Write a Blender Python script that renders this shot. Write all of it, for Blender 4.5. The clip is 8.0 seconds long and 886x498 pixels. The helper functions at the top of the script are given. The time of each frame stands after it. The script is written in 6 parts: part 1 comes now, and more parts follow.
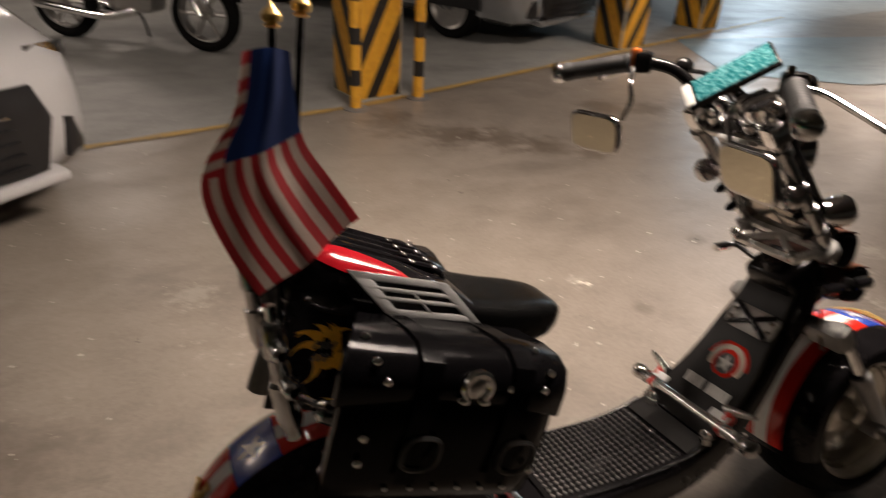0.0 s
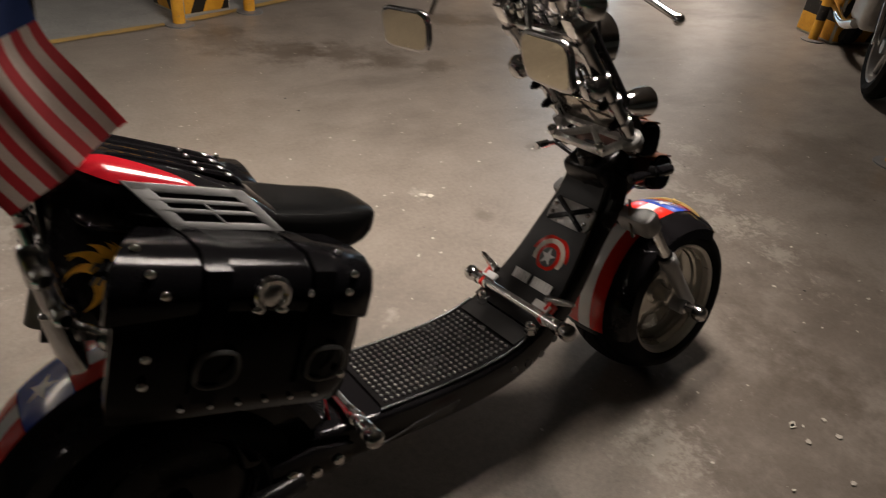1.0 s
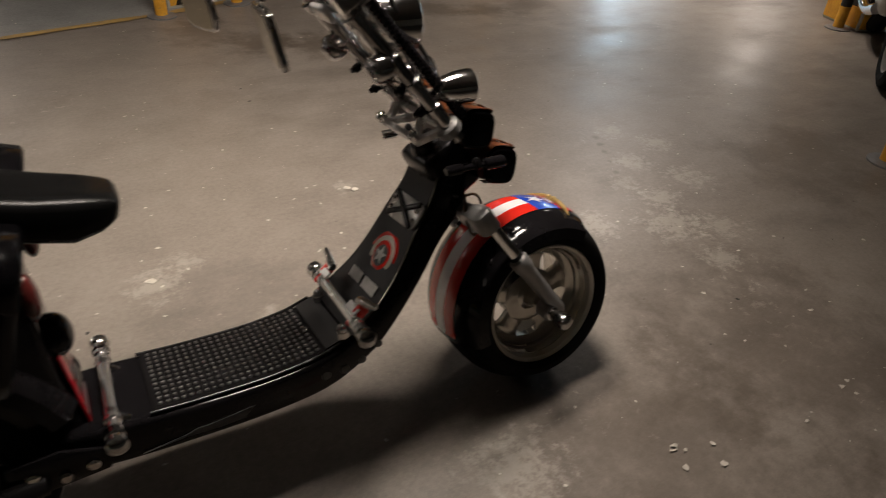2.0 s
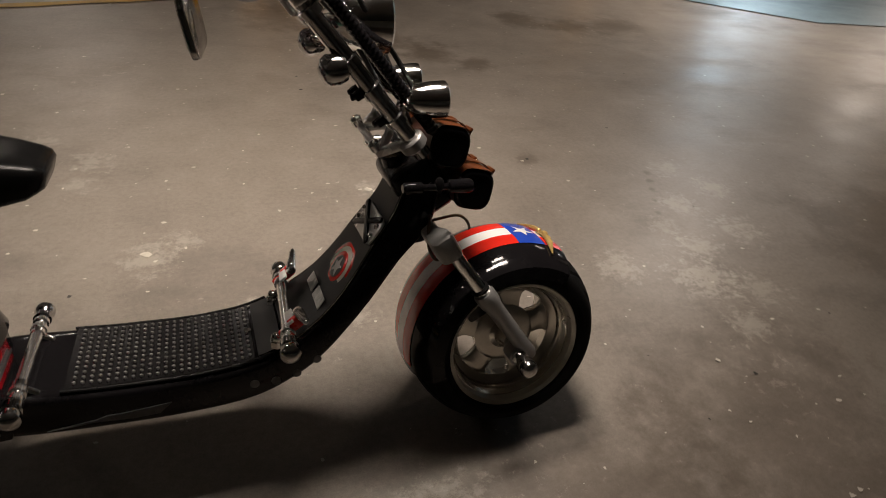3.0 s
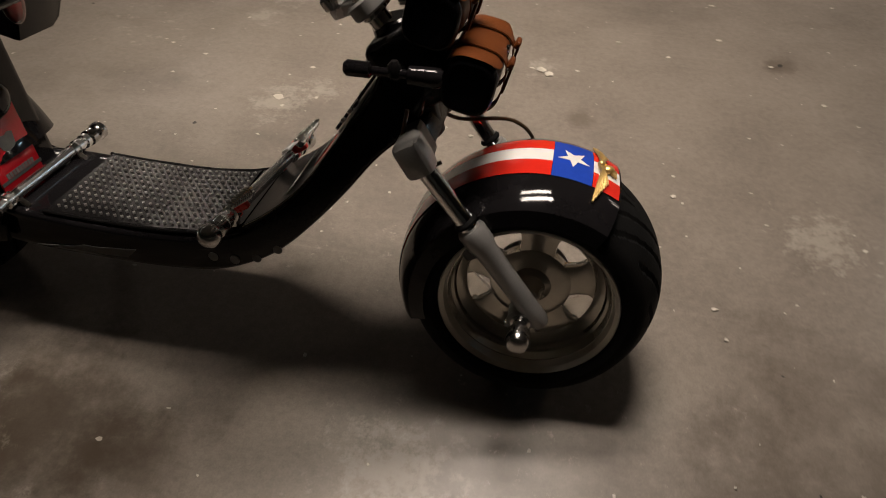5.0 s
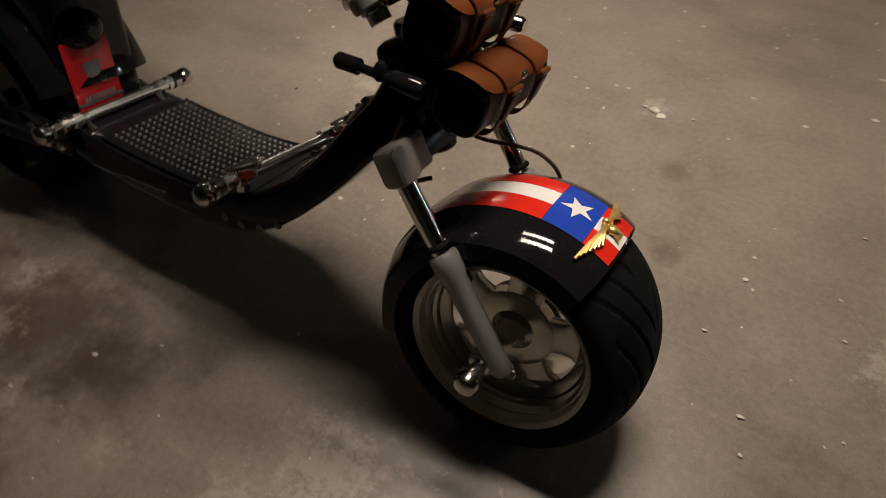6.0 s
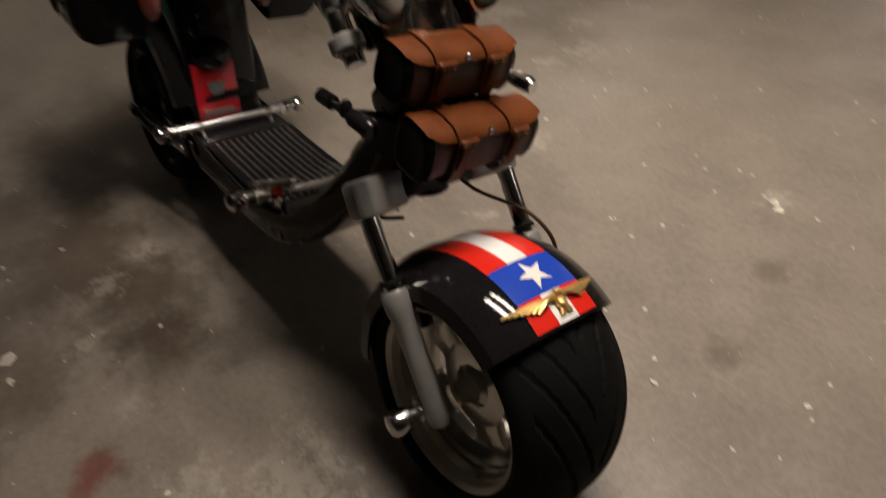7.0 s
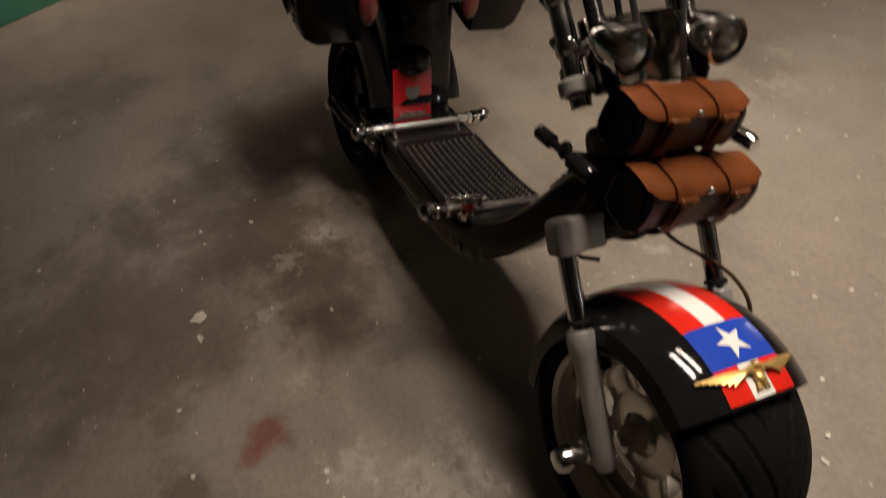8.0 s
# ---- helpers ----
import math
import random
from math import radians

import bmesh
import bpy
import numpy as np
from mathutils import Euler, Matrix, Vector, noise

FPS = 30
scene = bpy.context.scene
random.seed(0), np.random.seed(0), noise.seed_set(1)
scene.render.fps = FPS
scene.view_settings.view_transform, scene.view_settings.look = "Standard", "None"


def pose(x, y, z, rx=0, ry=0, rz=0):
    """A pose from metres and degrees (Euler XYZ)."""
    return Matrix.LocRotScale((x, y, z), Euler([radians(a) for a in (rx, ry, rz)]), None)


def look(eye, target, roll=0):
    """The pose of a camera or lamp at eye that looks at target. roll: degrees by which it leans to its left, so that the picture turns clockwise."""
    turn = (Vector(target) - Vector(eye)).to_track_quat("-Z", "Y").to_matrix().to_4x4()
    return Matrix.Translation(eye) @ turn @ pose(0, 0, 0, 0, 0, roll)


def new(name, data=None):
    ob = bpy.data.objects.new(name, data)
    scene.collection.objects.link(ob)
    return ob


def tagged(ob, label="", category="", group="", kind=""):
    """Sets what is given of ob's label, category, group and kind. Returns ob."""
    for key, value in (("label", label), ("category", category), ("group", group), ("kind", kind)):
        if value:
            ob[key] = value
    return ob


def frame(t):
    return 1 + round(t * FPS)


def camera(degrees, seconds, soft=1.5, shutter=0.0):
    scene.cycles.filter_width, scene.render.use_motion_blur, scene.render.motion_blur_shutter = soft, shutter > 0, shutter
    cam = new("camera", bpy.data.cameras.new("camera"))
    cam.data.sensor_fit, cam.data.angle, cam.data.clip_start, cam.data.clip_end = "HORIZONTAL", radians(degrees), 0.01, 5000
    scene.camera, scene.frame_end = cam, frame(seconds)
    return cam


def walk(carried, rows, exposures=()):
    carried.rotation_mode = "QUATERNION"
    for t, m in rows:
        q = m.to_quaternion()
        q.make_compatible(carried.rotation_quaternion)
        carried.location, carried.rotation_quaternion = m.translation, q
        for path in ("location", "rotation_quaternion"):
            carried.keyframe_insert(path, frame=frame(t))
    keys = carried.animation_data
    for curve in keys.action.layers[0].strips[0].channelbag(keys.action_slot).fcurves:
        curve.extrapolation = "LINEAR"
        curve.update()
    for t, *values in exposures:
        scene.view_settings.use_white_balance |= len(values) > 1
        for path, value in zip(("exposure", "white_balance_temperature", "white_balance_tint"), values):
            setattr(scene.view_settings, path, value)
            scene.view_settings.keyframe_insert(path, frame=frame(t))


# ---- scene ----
cam = camera(67.3, 8.0, soft=0.65, shutter=0.40)
PATH = [
    (0, (-1.439, -0.808, 1.315), (-0.864, 0.474, 0.550), 3.38),
    (0.5, (-1.417, -0.802, 1.285), (-0.608, 0.287, 0.437), 6.95),
    (0.6, (-1.410, -0.805, 1.280), (-0.597, 0.277, 0.428), 6.39),
    (0.8, (-1.388, -0.810, 1.282), (-0.627, 0.285, 0.398), 4.77),
    (1, (-1.344, -0.839, 1.268), (-0.527, 0.207, 0.375), 6.45),
    (1.2, (-1.261, -0.879, 1.253), (-0.468, 0.171, 0.343), 5.71),
    (1.5, (-1.104, -0.967, 1.239), (-0.468, 0.172, 0.313), 2.79),
    (2, (-0.860, -1.032, 1.248), (-0.168, 0.085, 0.335), 4.20),
    (2.1, (-0.815, -1.033, 1.241), (-0.122, 0.087, 0.334), 4.01),
    (2.2, (-0.771, -1.032, 1.232), (-0.103, 0.102, 0.322), 3.64),
    (3.3, (-0.519, -1.042, 1.239), (-0.063, 0.179, 0.312), 9.24),
    (3.5, (-0.448, -1.045, 1.231), (-0.054, 0.178, 0.277), 8.73),
    (3.6, (-0.418, -1.040, 1.229), (-0.069, 0.194, 0.273), 7.49),
    (4, (-0.306, -0.989, 1.210), (-0.053, 0.267, 0.253), 6.93),
    (4.4, (-0.215, -0.948, 1.203), (-0.152, 0.301, 0.205), 6.43),
    (4.6, (-0.185, -0.949, 1.125), (-0.130, 0.194, 0.007), 8.06),
    (4.7, (-0.130, -0.897, 1.135), (-0.143, 0.172, -0.056), 5.96),
    (5.8, (0.178, -0.711, 1.106), (-0.294, 0.297, -0.043), 1.04),
    (6, (0.228, -0.652, 1.107), (-0.320, 0.282, -0.071), 0.58),
    (6.5, (0.364, -0.525, 1.082), (-0.334, 0.271, -0.117), -4.78),
    (7, (0.511, -0.438, 1.094), (-0.465, 0.247, 0.027), -5.45),
    (7.2, (0.538, -0.447, 1.154), (-0.560, 0.211, 0.194), -7.51),
    (7.4, (0.539, -0.467, 1.162), (-0.587, 0.125, 0.192), -7.47),
    (7.5, (0.519, -0.469, 1.156), (-0.601, 0.040, 0.133), -9.15),
    (7.6, (0.517, -0.485, 1.158), (-0.592, -0.056, 0.088), -10.67),
    (7.8, (0.470, -0.493, 1.141), (-0.617, -0.095, 0.037), -8.17),
    (8, (0.435, -0.510, 1.162), (-0.684, -0.081, 0.101), -6.23),
]
EXPOSURES = [(0.0, 0.78, 6700, 14), (0.6, 0.60, 6450, 10), (1.2, 0.56, 6250, 10), (2.0, 0.38, 6350, 10), (3.5, 0.34, 6500, 10),
             (4.5, 0.28, 6500, 10), (6.0, 0.02, 6800, 10), (6.5, 0.02, 6850, 10), (7.0, 0.18, 6600, 10), (7.2, 0.42, 6400, 10), (7.4, 0.34, 6550, 10), (7.8, 0.20, 6900, 10), (8.0, 0.24, 6900, 10)]
walk(cam, [(t, look(eye, target, roll)) for t, eye, target, roll in PATH], EXPOSURES)
# ---------------------------------------------------------------- light
world = bpy.data.worlds.new("garage_world")
scene.world = world
world.use_nodes = True
world.node_tree.nodes["Background"].inputs[0].default_value = (0.010, 0.009, 0.008, 1)
world.node_tree.nodes["Background"].inputs[1].default_value = 1.0

WARM, COOL = (1.0, 0.865, 0.752), (0.66, 0.86, 1.0)
CEILING = 2.50
# x, y, turn in degrees, watts, colour: twin tube luminaires under the ceiling, out of view
LUMINAIRES = [
    (-0.16, 0.45, 10, 45, WARM),
    (3.4, 3.0, 30, 37, WARM),
    (-4.2, 4.9, 30, 24, WARM),
    (9.45, 9.55, 30, 110, COOL),
    (5.2, 12.6, 30, 30, WARM),
    (13.6, 12.4, 30, 75, COOL),
    (9.15, 6.0, 30, 36, WARM),
    (-2.0, 8.0, 30, 20, WARM),
    # no fixture known here: added to light the shrub and green floor
    (-3.9, -1.0, 30, 11, WARM),
]
def strips(k):
    """Half gap, length, width and tilt of a luminaire's two light strips; the first is a short wide one over the scooter."""
    return (0.18, 0.80, 0.17, 18) if k == 0 else (0.13, 1.18, 0.06, 0)


for k, (lx, ly, turn, watts, tint) in enumerate(LUMINAIRES):
    gap, length, width, tilt = strips(k)
    for side in (-gap, gap):
        lamp = bpy.data.lights.new("tube_light", "AREA")
        lamp.shape, lamp.size, lamp.size_y = "RECTANGLE", length, width
        lamp.energy, lamp.color, lamp.spread = watts / 2, tint, radians(180 if ly > 4 else 136 if lx > 3 else 132 if k == 0 else 104)
        ob = new("tube_light", lamp)
        a = radians(turn)
        ob.matrix_world = pose(lx - side * math.sin(a), ly + side * math.cos(a), CEILING - 0.135, tilt, tilt / 2, turn)

# ---------------------------------------------------------------- materials
def nodes_of(name):
    m = bpy.data.materials.new(name)
    m.use_nodes = True
    t = m.node_tree
    return m, t, t.nodes["Principled BSDF"]


def add(t, kind, **values):
    n = t.nodes.new(kind)
    for k, v in values.items():
        if k == "operation":
            n.operation = v
        elif k == "blend_type":
            n.blend_type = v
        elif k == "data_type":
            n.data_type = v
        else:
            n.inputs[k].default_value = v
    return n


def rgba(c):
    return (*c, 1.0)


def ramp(t, src, stops):
    r = t.nodes.new("ShaderNodeValToRGB")
    e = r.color_ramp.elements
    while len(e) < len(stops):
        e.new(0.5)
    for el, (p, c) in zip(e, stops):
        el.position = p
        el.color = rgba(c) if len(c) == 3 else c
    t.links.new(src, r.inputs[0])
    return r.outputs[0]


def noise_of(t, vec, scale, detail=4.0, rough=0.55):
    n = add(t, "ShaderNodeTexNoise", Scale=scale, Detail=detail, Roughness=rough)
    t.links.new(vec, n.inputs["Vector"])
    return n.outputs["Fac"]


def mixc(t, fac, a, b, kind="MIX"):
    n = t.nodes.new("ShaderNodeMix")
    n.data_type, n.blend_type = "RGBA", kind
    for socket, v in ((n.inputs[0], fac), (n.inputs[6], a), (n.inputs[7], b)):
        if isinstance(v, tuple):
            socket.default_value = rgba(v)
        elif isinstance(v, (int, float)):
            socket.default_value = v
        else:
            t.links.new(v, socket)
    return n.outputs[2]


def calc(t, op, a, b=None):
    n = t.nodes.new("ShaderNodeMath")
    n.operation = op
    for socket, v in zip(n.inputs, (a, b)):
        if isinstance(v, (int, float)):
            socket.default_value = v
        elif v is not None:
            t.links.new(v, socket)
    return n.outputs[0]


def bump(t, p, height, strength, dist=0.002):
    b = add(t, "ShaderNodeBump", Strength=strength, Distance=dist)
    t.links.new(height, b.inputs["Height"])
    t.links.new(b.outputs[0], p.inputs["Normal"])


def surface(name, base, rough, metal=0.0, var=0.25, fine=180.0, coarse=14.0, relief=0.15, dirt=None, coat=0.0, spread=0.15, sheen=0.5):
    """A plain surface with grain, slow colour change, smudges and a little relief."""
    m, t, p = nodes_of(name)
    c = t.nodes.new("ShaderNodeTexCoord").outputs["Object"]
    n1, n2 = noise_of(t, c, fine), noise_of(t, c, coarse, 5.0)
    dark = tuple(v * (1 - var) for v in base)
    light = tuple(min(1.0, v * (1 + var)) for v in base)
    col = ramp(t, n2, [(0.3, dark), (0.7, light)])
    col = mixc(t, 0.25, col, ramp(t, n1, [(0.35, dark), (0.65, light)]))
    if dirt:
        col = mixc(t, ramp(t, noise_of(t, c, coarse * 2.3, 6.0), [(0.52, (0, 0, 0)), (0.75, (0.6, 0.6, 0.6))]), col, dirt)
    t.links.new(col, p.inputs["Base Color"])
    r = ramp(t, n2, [(0.3, (max(0.02, rough - spread * rough),) * 3), (0.72, (min(1.0, rough + spread * rough + 0.02),) * 3)])
    t.links.new(r, p.inputs["Roughness"])
    p.inputs["Metallic"].default_value = metal
    p.inputs["Specular IOR Level"].default_value = sheen
    if coat:
        p.inputs["Coat Weight"].default_value = coat
        p.inputs["Coat Roughness"].default_value = 0.04
    if relief:
        bump(t, p, n1, relief, 0.001)
    return m


CHROME = surface("chrome", (0.84, 0.83, 0.81), 0.10, 1.0, 0.08, 90, 20, 0.02, spread=0.5)
BAR_CHROME = surface("bar_chrome", (0.88, 0.87, 0.85), 0.24, 1.0, 0.08, 90, 20, 0.02)
DARK_CHROME = surface("dark_chrome", (0.55, 0.54, 0.53), 0.14, 1.0, 0.15, 90, 20, 0.02, spread=0.5)
SMOKED_CHROME = surface("smoked_chrome", (0.30, 0.27, 0.23), 0.16, 1.0, 0.2, 90, 20, 0.05, spread=0.4)
GOLD = surface("gold", (0.78, 0.53, 0.19), 0.34, 0.75, 0.2, 160, 30, 0.1)
PALE_CAST = surface("pale_cast_alloy", (0.70, 0.69, 0.67), 0.24, 0.3, 0.12, 300, 25, 0.15)
DULL_CAST = surface("dull_cast_alloy", (0.27, 0.265, 0.255), 0.42, 0.45, 0.15, 300, 25, 0.25)
CAST = surface("cast_aluminium", (0.42, 0.41, 0.39), 0.38, 0.9, 0.12, 300, 25, 0.25)
GREY_PAINT = surface("silver_paint", (0.29, 0.285, 0.275), 0.38, 0.4, 0.12, 260, 20, 0.12)
RIM_PAINT = surface("rim_paint", (0.60, 0.575, 0.52), 0.30, 0.4, 0.1, 200, 18, 0.05)
VENT_CHROME = surface("satin_chrome", (0.78, 0.78, 0.77), 0.22, 0.6, 0.1, 200, 18, 0.05)
DISC_POLISH = surface("polished_wheel", (0.64, 0.61, 0.54), 0.18, 0.68, 0.12, 200, 18, 0.05, coat=0.9)
NECK_SATIN = surface("satin_charcoal", (0.016, 0.0155, 0.015), 0.36, 0, 0.25, 320, 10, 0.2, sheen=0.35)
GLOSS_BLACK = surface("gloss_black", (0.008, 0.0074, 0.0082), 0.06, 0, 0.3, 120, 10, 0.02, spread=0.5, sheen=0.26)
SATIN_BLACK = surface("satin_black", (0.009, 0.0085, 0.0088), 0.24, 0, 0.3, 240, 12, 0.15, sheen=0.26)
RUBBER = surface("rubber", (0.005, 0.005, 0.005), 0.72, 0, 0.35, 260, 22, 0.35, dirt=(0.006, 0.0055, 0.005), sheen=0.08)
GRIP_RUBBER = surface("grip_rubber", (0.018, 0.018, 0.018), 0.55, 0, 0.3, 400, 30, 0.5)
BLACK_LEATHER = surface("black_leather", (0.0035, 0.0033, 0.0038), 0.14, 0, 0.35, 420, 9, 0.14, sheen=0.14)
SEAT_VINYL = surface("seat_vinyl", (0.005, 0.005, 0.005), 0.22, 0, 0.3, 520, 10, 0.2, sheen=0.10)
TAN_LEATHER = surface("tan_leather", (0.100, 0.028, 0.007), 0.40, 0, 0.35, 330, 16, 0.6, dirt=(0.055, 0.017, 0.006), sheen=0.2)
BROWN_LEATHER = surface("brown_leather", (0.062, 0.024, 0.016), 0.45, 0, 0.35, 330, 16, 0.6)
RED = surface("red_vinyl", (0.62, 0.022, 0.012), 0.20, 0, 0.1, 160, 12, 0.03, coat=0.3)
CRIMSON = surface("crimson_paint", (0.42, 0.010, 0.018), 0.16, 0, 0.1, 160, 12, 0.03, coat=0.4)
RED_PAINT = surface("red_anodised", (0.60, 0.028, 0.018), 0.28, 0.1, 0.15, 160, 30, 0.05)
WHITE = surface("white_vinyl", (0.72, 0.71, 0.69), 0.22, 0, 0.06, 160, 12, 0.03, coat=0.3)
BLUE = surface("blue_vinyl", (0.015, 0.055, 0.40), 0.20, 0, 0.12, 160, 12, 0.03, coat=0.3)
YELLOW = surface("yellow_print", (0.78, 0.38, 0.03), 0.45, 0, 0.2, 160, 30, 0.1)
ORANGE = surface("orange_plastic", (0.60, 0.14, 0.02), 0.35, 0, 0.15, 160, 30, 0.05)
CANVAS_WHITE = surface("worn_white_print", (0.60, 0.59, 0.56), 0.45, 0, 0.2, 300, 60, 0.1)
PALE_GREY_PRINT = surface("pale_grey_print", (0.13, 0.13, 0.127), 0.45, 0, 0.25, 300, 60, 0.1)
GREY_PRINT = surface("grey_print", (0.07, 0.07, 0.068), 0.5, 0, 0.3, 300, 60, 0.1)
SHIELD_CREAM = surface("cream_print", (0.66, 0.58, 0.48), 0.35, 0, 0.15, 300, 40, 0.05)
BROWN_CABLE = surface("brown_cable_sheath", (0.060, 0.034, 0.016), 0.42, 0, 0.2, 300, 30, 0.1)
CABLE = surface("cable_sheath", (0.012, 0.012, 0.012), 0.38, 0, 0.2, 300, 30, 0.1)
CAR_WHITE = surface("car_white", (0.44, 0.44, 0.44), 0.16, 0, 0.05, 120, 3, 0.01, coat=0.6)
CAR_SILVER = surface("car_silver", (0.36, 0.37, 0.38), 0.22, 0.6, 0.06, 400, 3, 0.03, coat=0.6)
CAR_BLACK = surface("car_black_trim", (0.012, 0.012, 0.013), 0.35, 0, 0.25, 200, 12, 0.1)
STEEL_POST = surface("post_steel", (0.25, 0.25, 0.25), 0.45, 0.5, 0.2, 100, 12, 0.1)
CONCRETE = surface("ceiling_concrete", (0.15, 0.14, 0.13), 0.85, 0, 0.18, 30, 1.2, 0.5, dirt=(0.10, 0.095, 0.085))
WALL_PAINT = surface("wall_paint", (0.44, 0.42, 0.36), 0.7, 0, 0.12, 60, 1.0, 0.3, dirt=(0.3, 0.27, 0.22))


def glass_like(name, tint, rough):
    m, t, p = nodes_of(name)
    p.inputs["Base Color"].default_value = rgba(tint)
    p.inputs["Roughness"].default_value = rough
    p.inputs["Transmission Weight"].default_value = 1.0
    p.inputs["IOR"].default_value = 1.45
    return m


LENS = glass_like("lamp_lens", (0.92, 0.93, 0.92), 0.06)
CAR_GLASS = surface("tinted_glass", (0.012, 0.014, 0.016), 0.05, 0, 0.1, 40, 2, 0.0)
RED_LENS = surface("red_reflector", (0.075, 0.014, 0.012), 0.12, 0, 0.15, 300, 60, 0.15, coat=0.4)
MIRROR = surface("mirror_glass", (0.66, 0.61, 0.47), 0.02, 1.0, 0.02, 60, 6, 0.0)


def glow(name, colour, strength):
    m, t, p = nodes_of(name)
    p.inputs["Base Color"].default_value = rgba(colour)
    p.inputs["Emission Color"].default_value = rgba(colour)
    p.inputs["Emission Strength"].default_value = strength
    return m


TUBE_WARM, TUBE_COOL = glow("warm_tube", WARM, 2.5), glow("cool_tube", COOL, 4.0)


def screen_material():
    m, t, p = nodes_of("phone_screen")
    c = t.nodes.new("ShaderNodeTexCoord").outputs["Object"]
    n = noise_of(t, c, 160, 3.0)
    col = ramp(t, n, [(0.42, (0.01, 0.10, 0.11)), (0.5, (0.02, 0.17, 0.18)), (0.62, (0.16, 0.36, 0.36))])
    t.links.new(col, p.inputs["Base Color"])
    t.links.new(col, p.inputs["Emission Color"])
    p.inputs["Emission Strength"].default_value = 0.25
    p.inputs["Roughness"].default_value = 0.08
    return m


SCREEN = screen_material()


def flag_material():
    m, t, p = nodes_of("flag_cloth")
    uv = t.nodes.new("ShaderNodeSeparateXYZ")
    t.links.new(t.nodes.new("ShaderNodeTexCoord").outputs["UV"], uv.inputs[0])
    u, v = uv.outputs[0], uv.outputs[1]
    stripe = calc(t, "GREATER_THAN", calc(t, "MODULO", calc(t, "MULTIPLY", v, 6.5), 1.0), 0.5)
    c = t.nodes.new("ShaderNodeTexCoord").outputs["Object"]
    weave = noise_of(t, c, 900, 2.0)
    col = mixc(t, stripe, (0.40, 0.032, 0.038), (0.52, 0.42, 0.36))
    turned = calc(t, "GREATER_THAN", calc(t, "MODULO", calc(t, "MULTIPLY", u, 11.0), 1.0), 0.5)
    back = calc(t, "MULTIPLY", calc(t, "LESS_THAN", u, 0.50), calc(t, "LESS_THAN", v, 0.20))
    col = mixc(t, back, col, mixc(t, turned, (0.40, 0.032, 0.038), (0.52, 0.42, 0.36)))
    canton = calc(t, "MULTIPLY", calc(t, "LESS_THAN", u, 0.44), calc(t, "GREATER_THAN", v, 0.20))
    col = mixc(t, canton, col, (0.014, 0.034, 0.13))
    col = mixc(t, 0.3, col, ramp(t, weave, [(0.3, (0.3, 0.3, 0.3)), (0.7, (1, 1, 1))]), "MULTIPLY")
    t.links.new(col, p.inputs["Base Color"])
    p.inputs["Roughness"].default_value = 0.85
    bump(t, p, weave, 0.3, 0.001)
    thin = t.nodes.new("ShaderNodeBsdfTranslucent")
    t.links.new(col, thin.inputs["Color"])
    both = add(t, "ShaderNodeMixShader", Fac=0.4)
    t.links.new(p.outputs[0], both.inputs[1])
    t.links.new(thin.outputs[0], both.inputs[2])
    t.links.new(both.outputs[0], t.nodes["Material Output"].inputs["Surface"])
    return m


FLAG = flag_material()


def stripe_paint(name, kind):
    """Worn yellow and black warning paint; kind: bands, rise or fall (diagonals)."""
    m, t, p = nodes_of(name)
    o = t.nodes.new("ShaderNodeTexCoord").outputs["Object"]
    s = t.nodes.new("ShaderNodeSeparateXYZ")
    t.links.new(o, s.inputs[0])
    x, y, z = s.outputs
    if kind == "bands":
        k = calc(t, "MULTIPLY", z, 1 / 0.26)
    else:
        along = calc(t, "ADD", x, y)
        k = calc(t, "MULTIPLY", calc(t, "ADD" if kind == "rise" else "SUBTRACT", calc(t, "MULTIPLY", along, 2.0), z), 1 / 0.44)
    k = calc(t, "ADD", k, 20.0)
    black = calc(t, "GREATER_THAN", calc(t, "MODULO", k, 1.0), 0.60)
    n = noise_of(t, o, 18, 6.0)
    yellow = ramp(t, n, [(0.3, (0.58, 0.27, 0.02)), (0.6, (0.72, 0.37, 0.03)), (0.8, (0.46, 0.23, 0.04))])
    col = mixc(t, black, yellow, (0.012, 0.011, 0.010))
    col = mixc(t, ramp(t, noise_of(t, o, 34, 6.0), [(0.60, (0, 0, 0)), (0.75, (0.7, 0.7, 0.7))]), col, (0.16, 0.13, 0.10))
    t.links.new(col, p.inputs["Base Color"])
    p.inputs["Roughness"].default_value = 0.5
    bump(t, p, n, 0.3, 0.002)
    return m


PILLAR_FALL, POST_BANDS = stripe_paint("warning_fall", "fall"), stripe_paint("warning_bands", "bands")


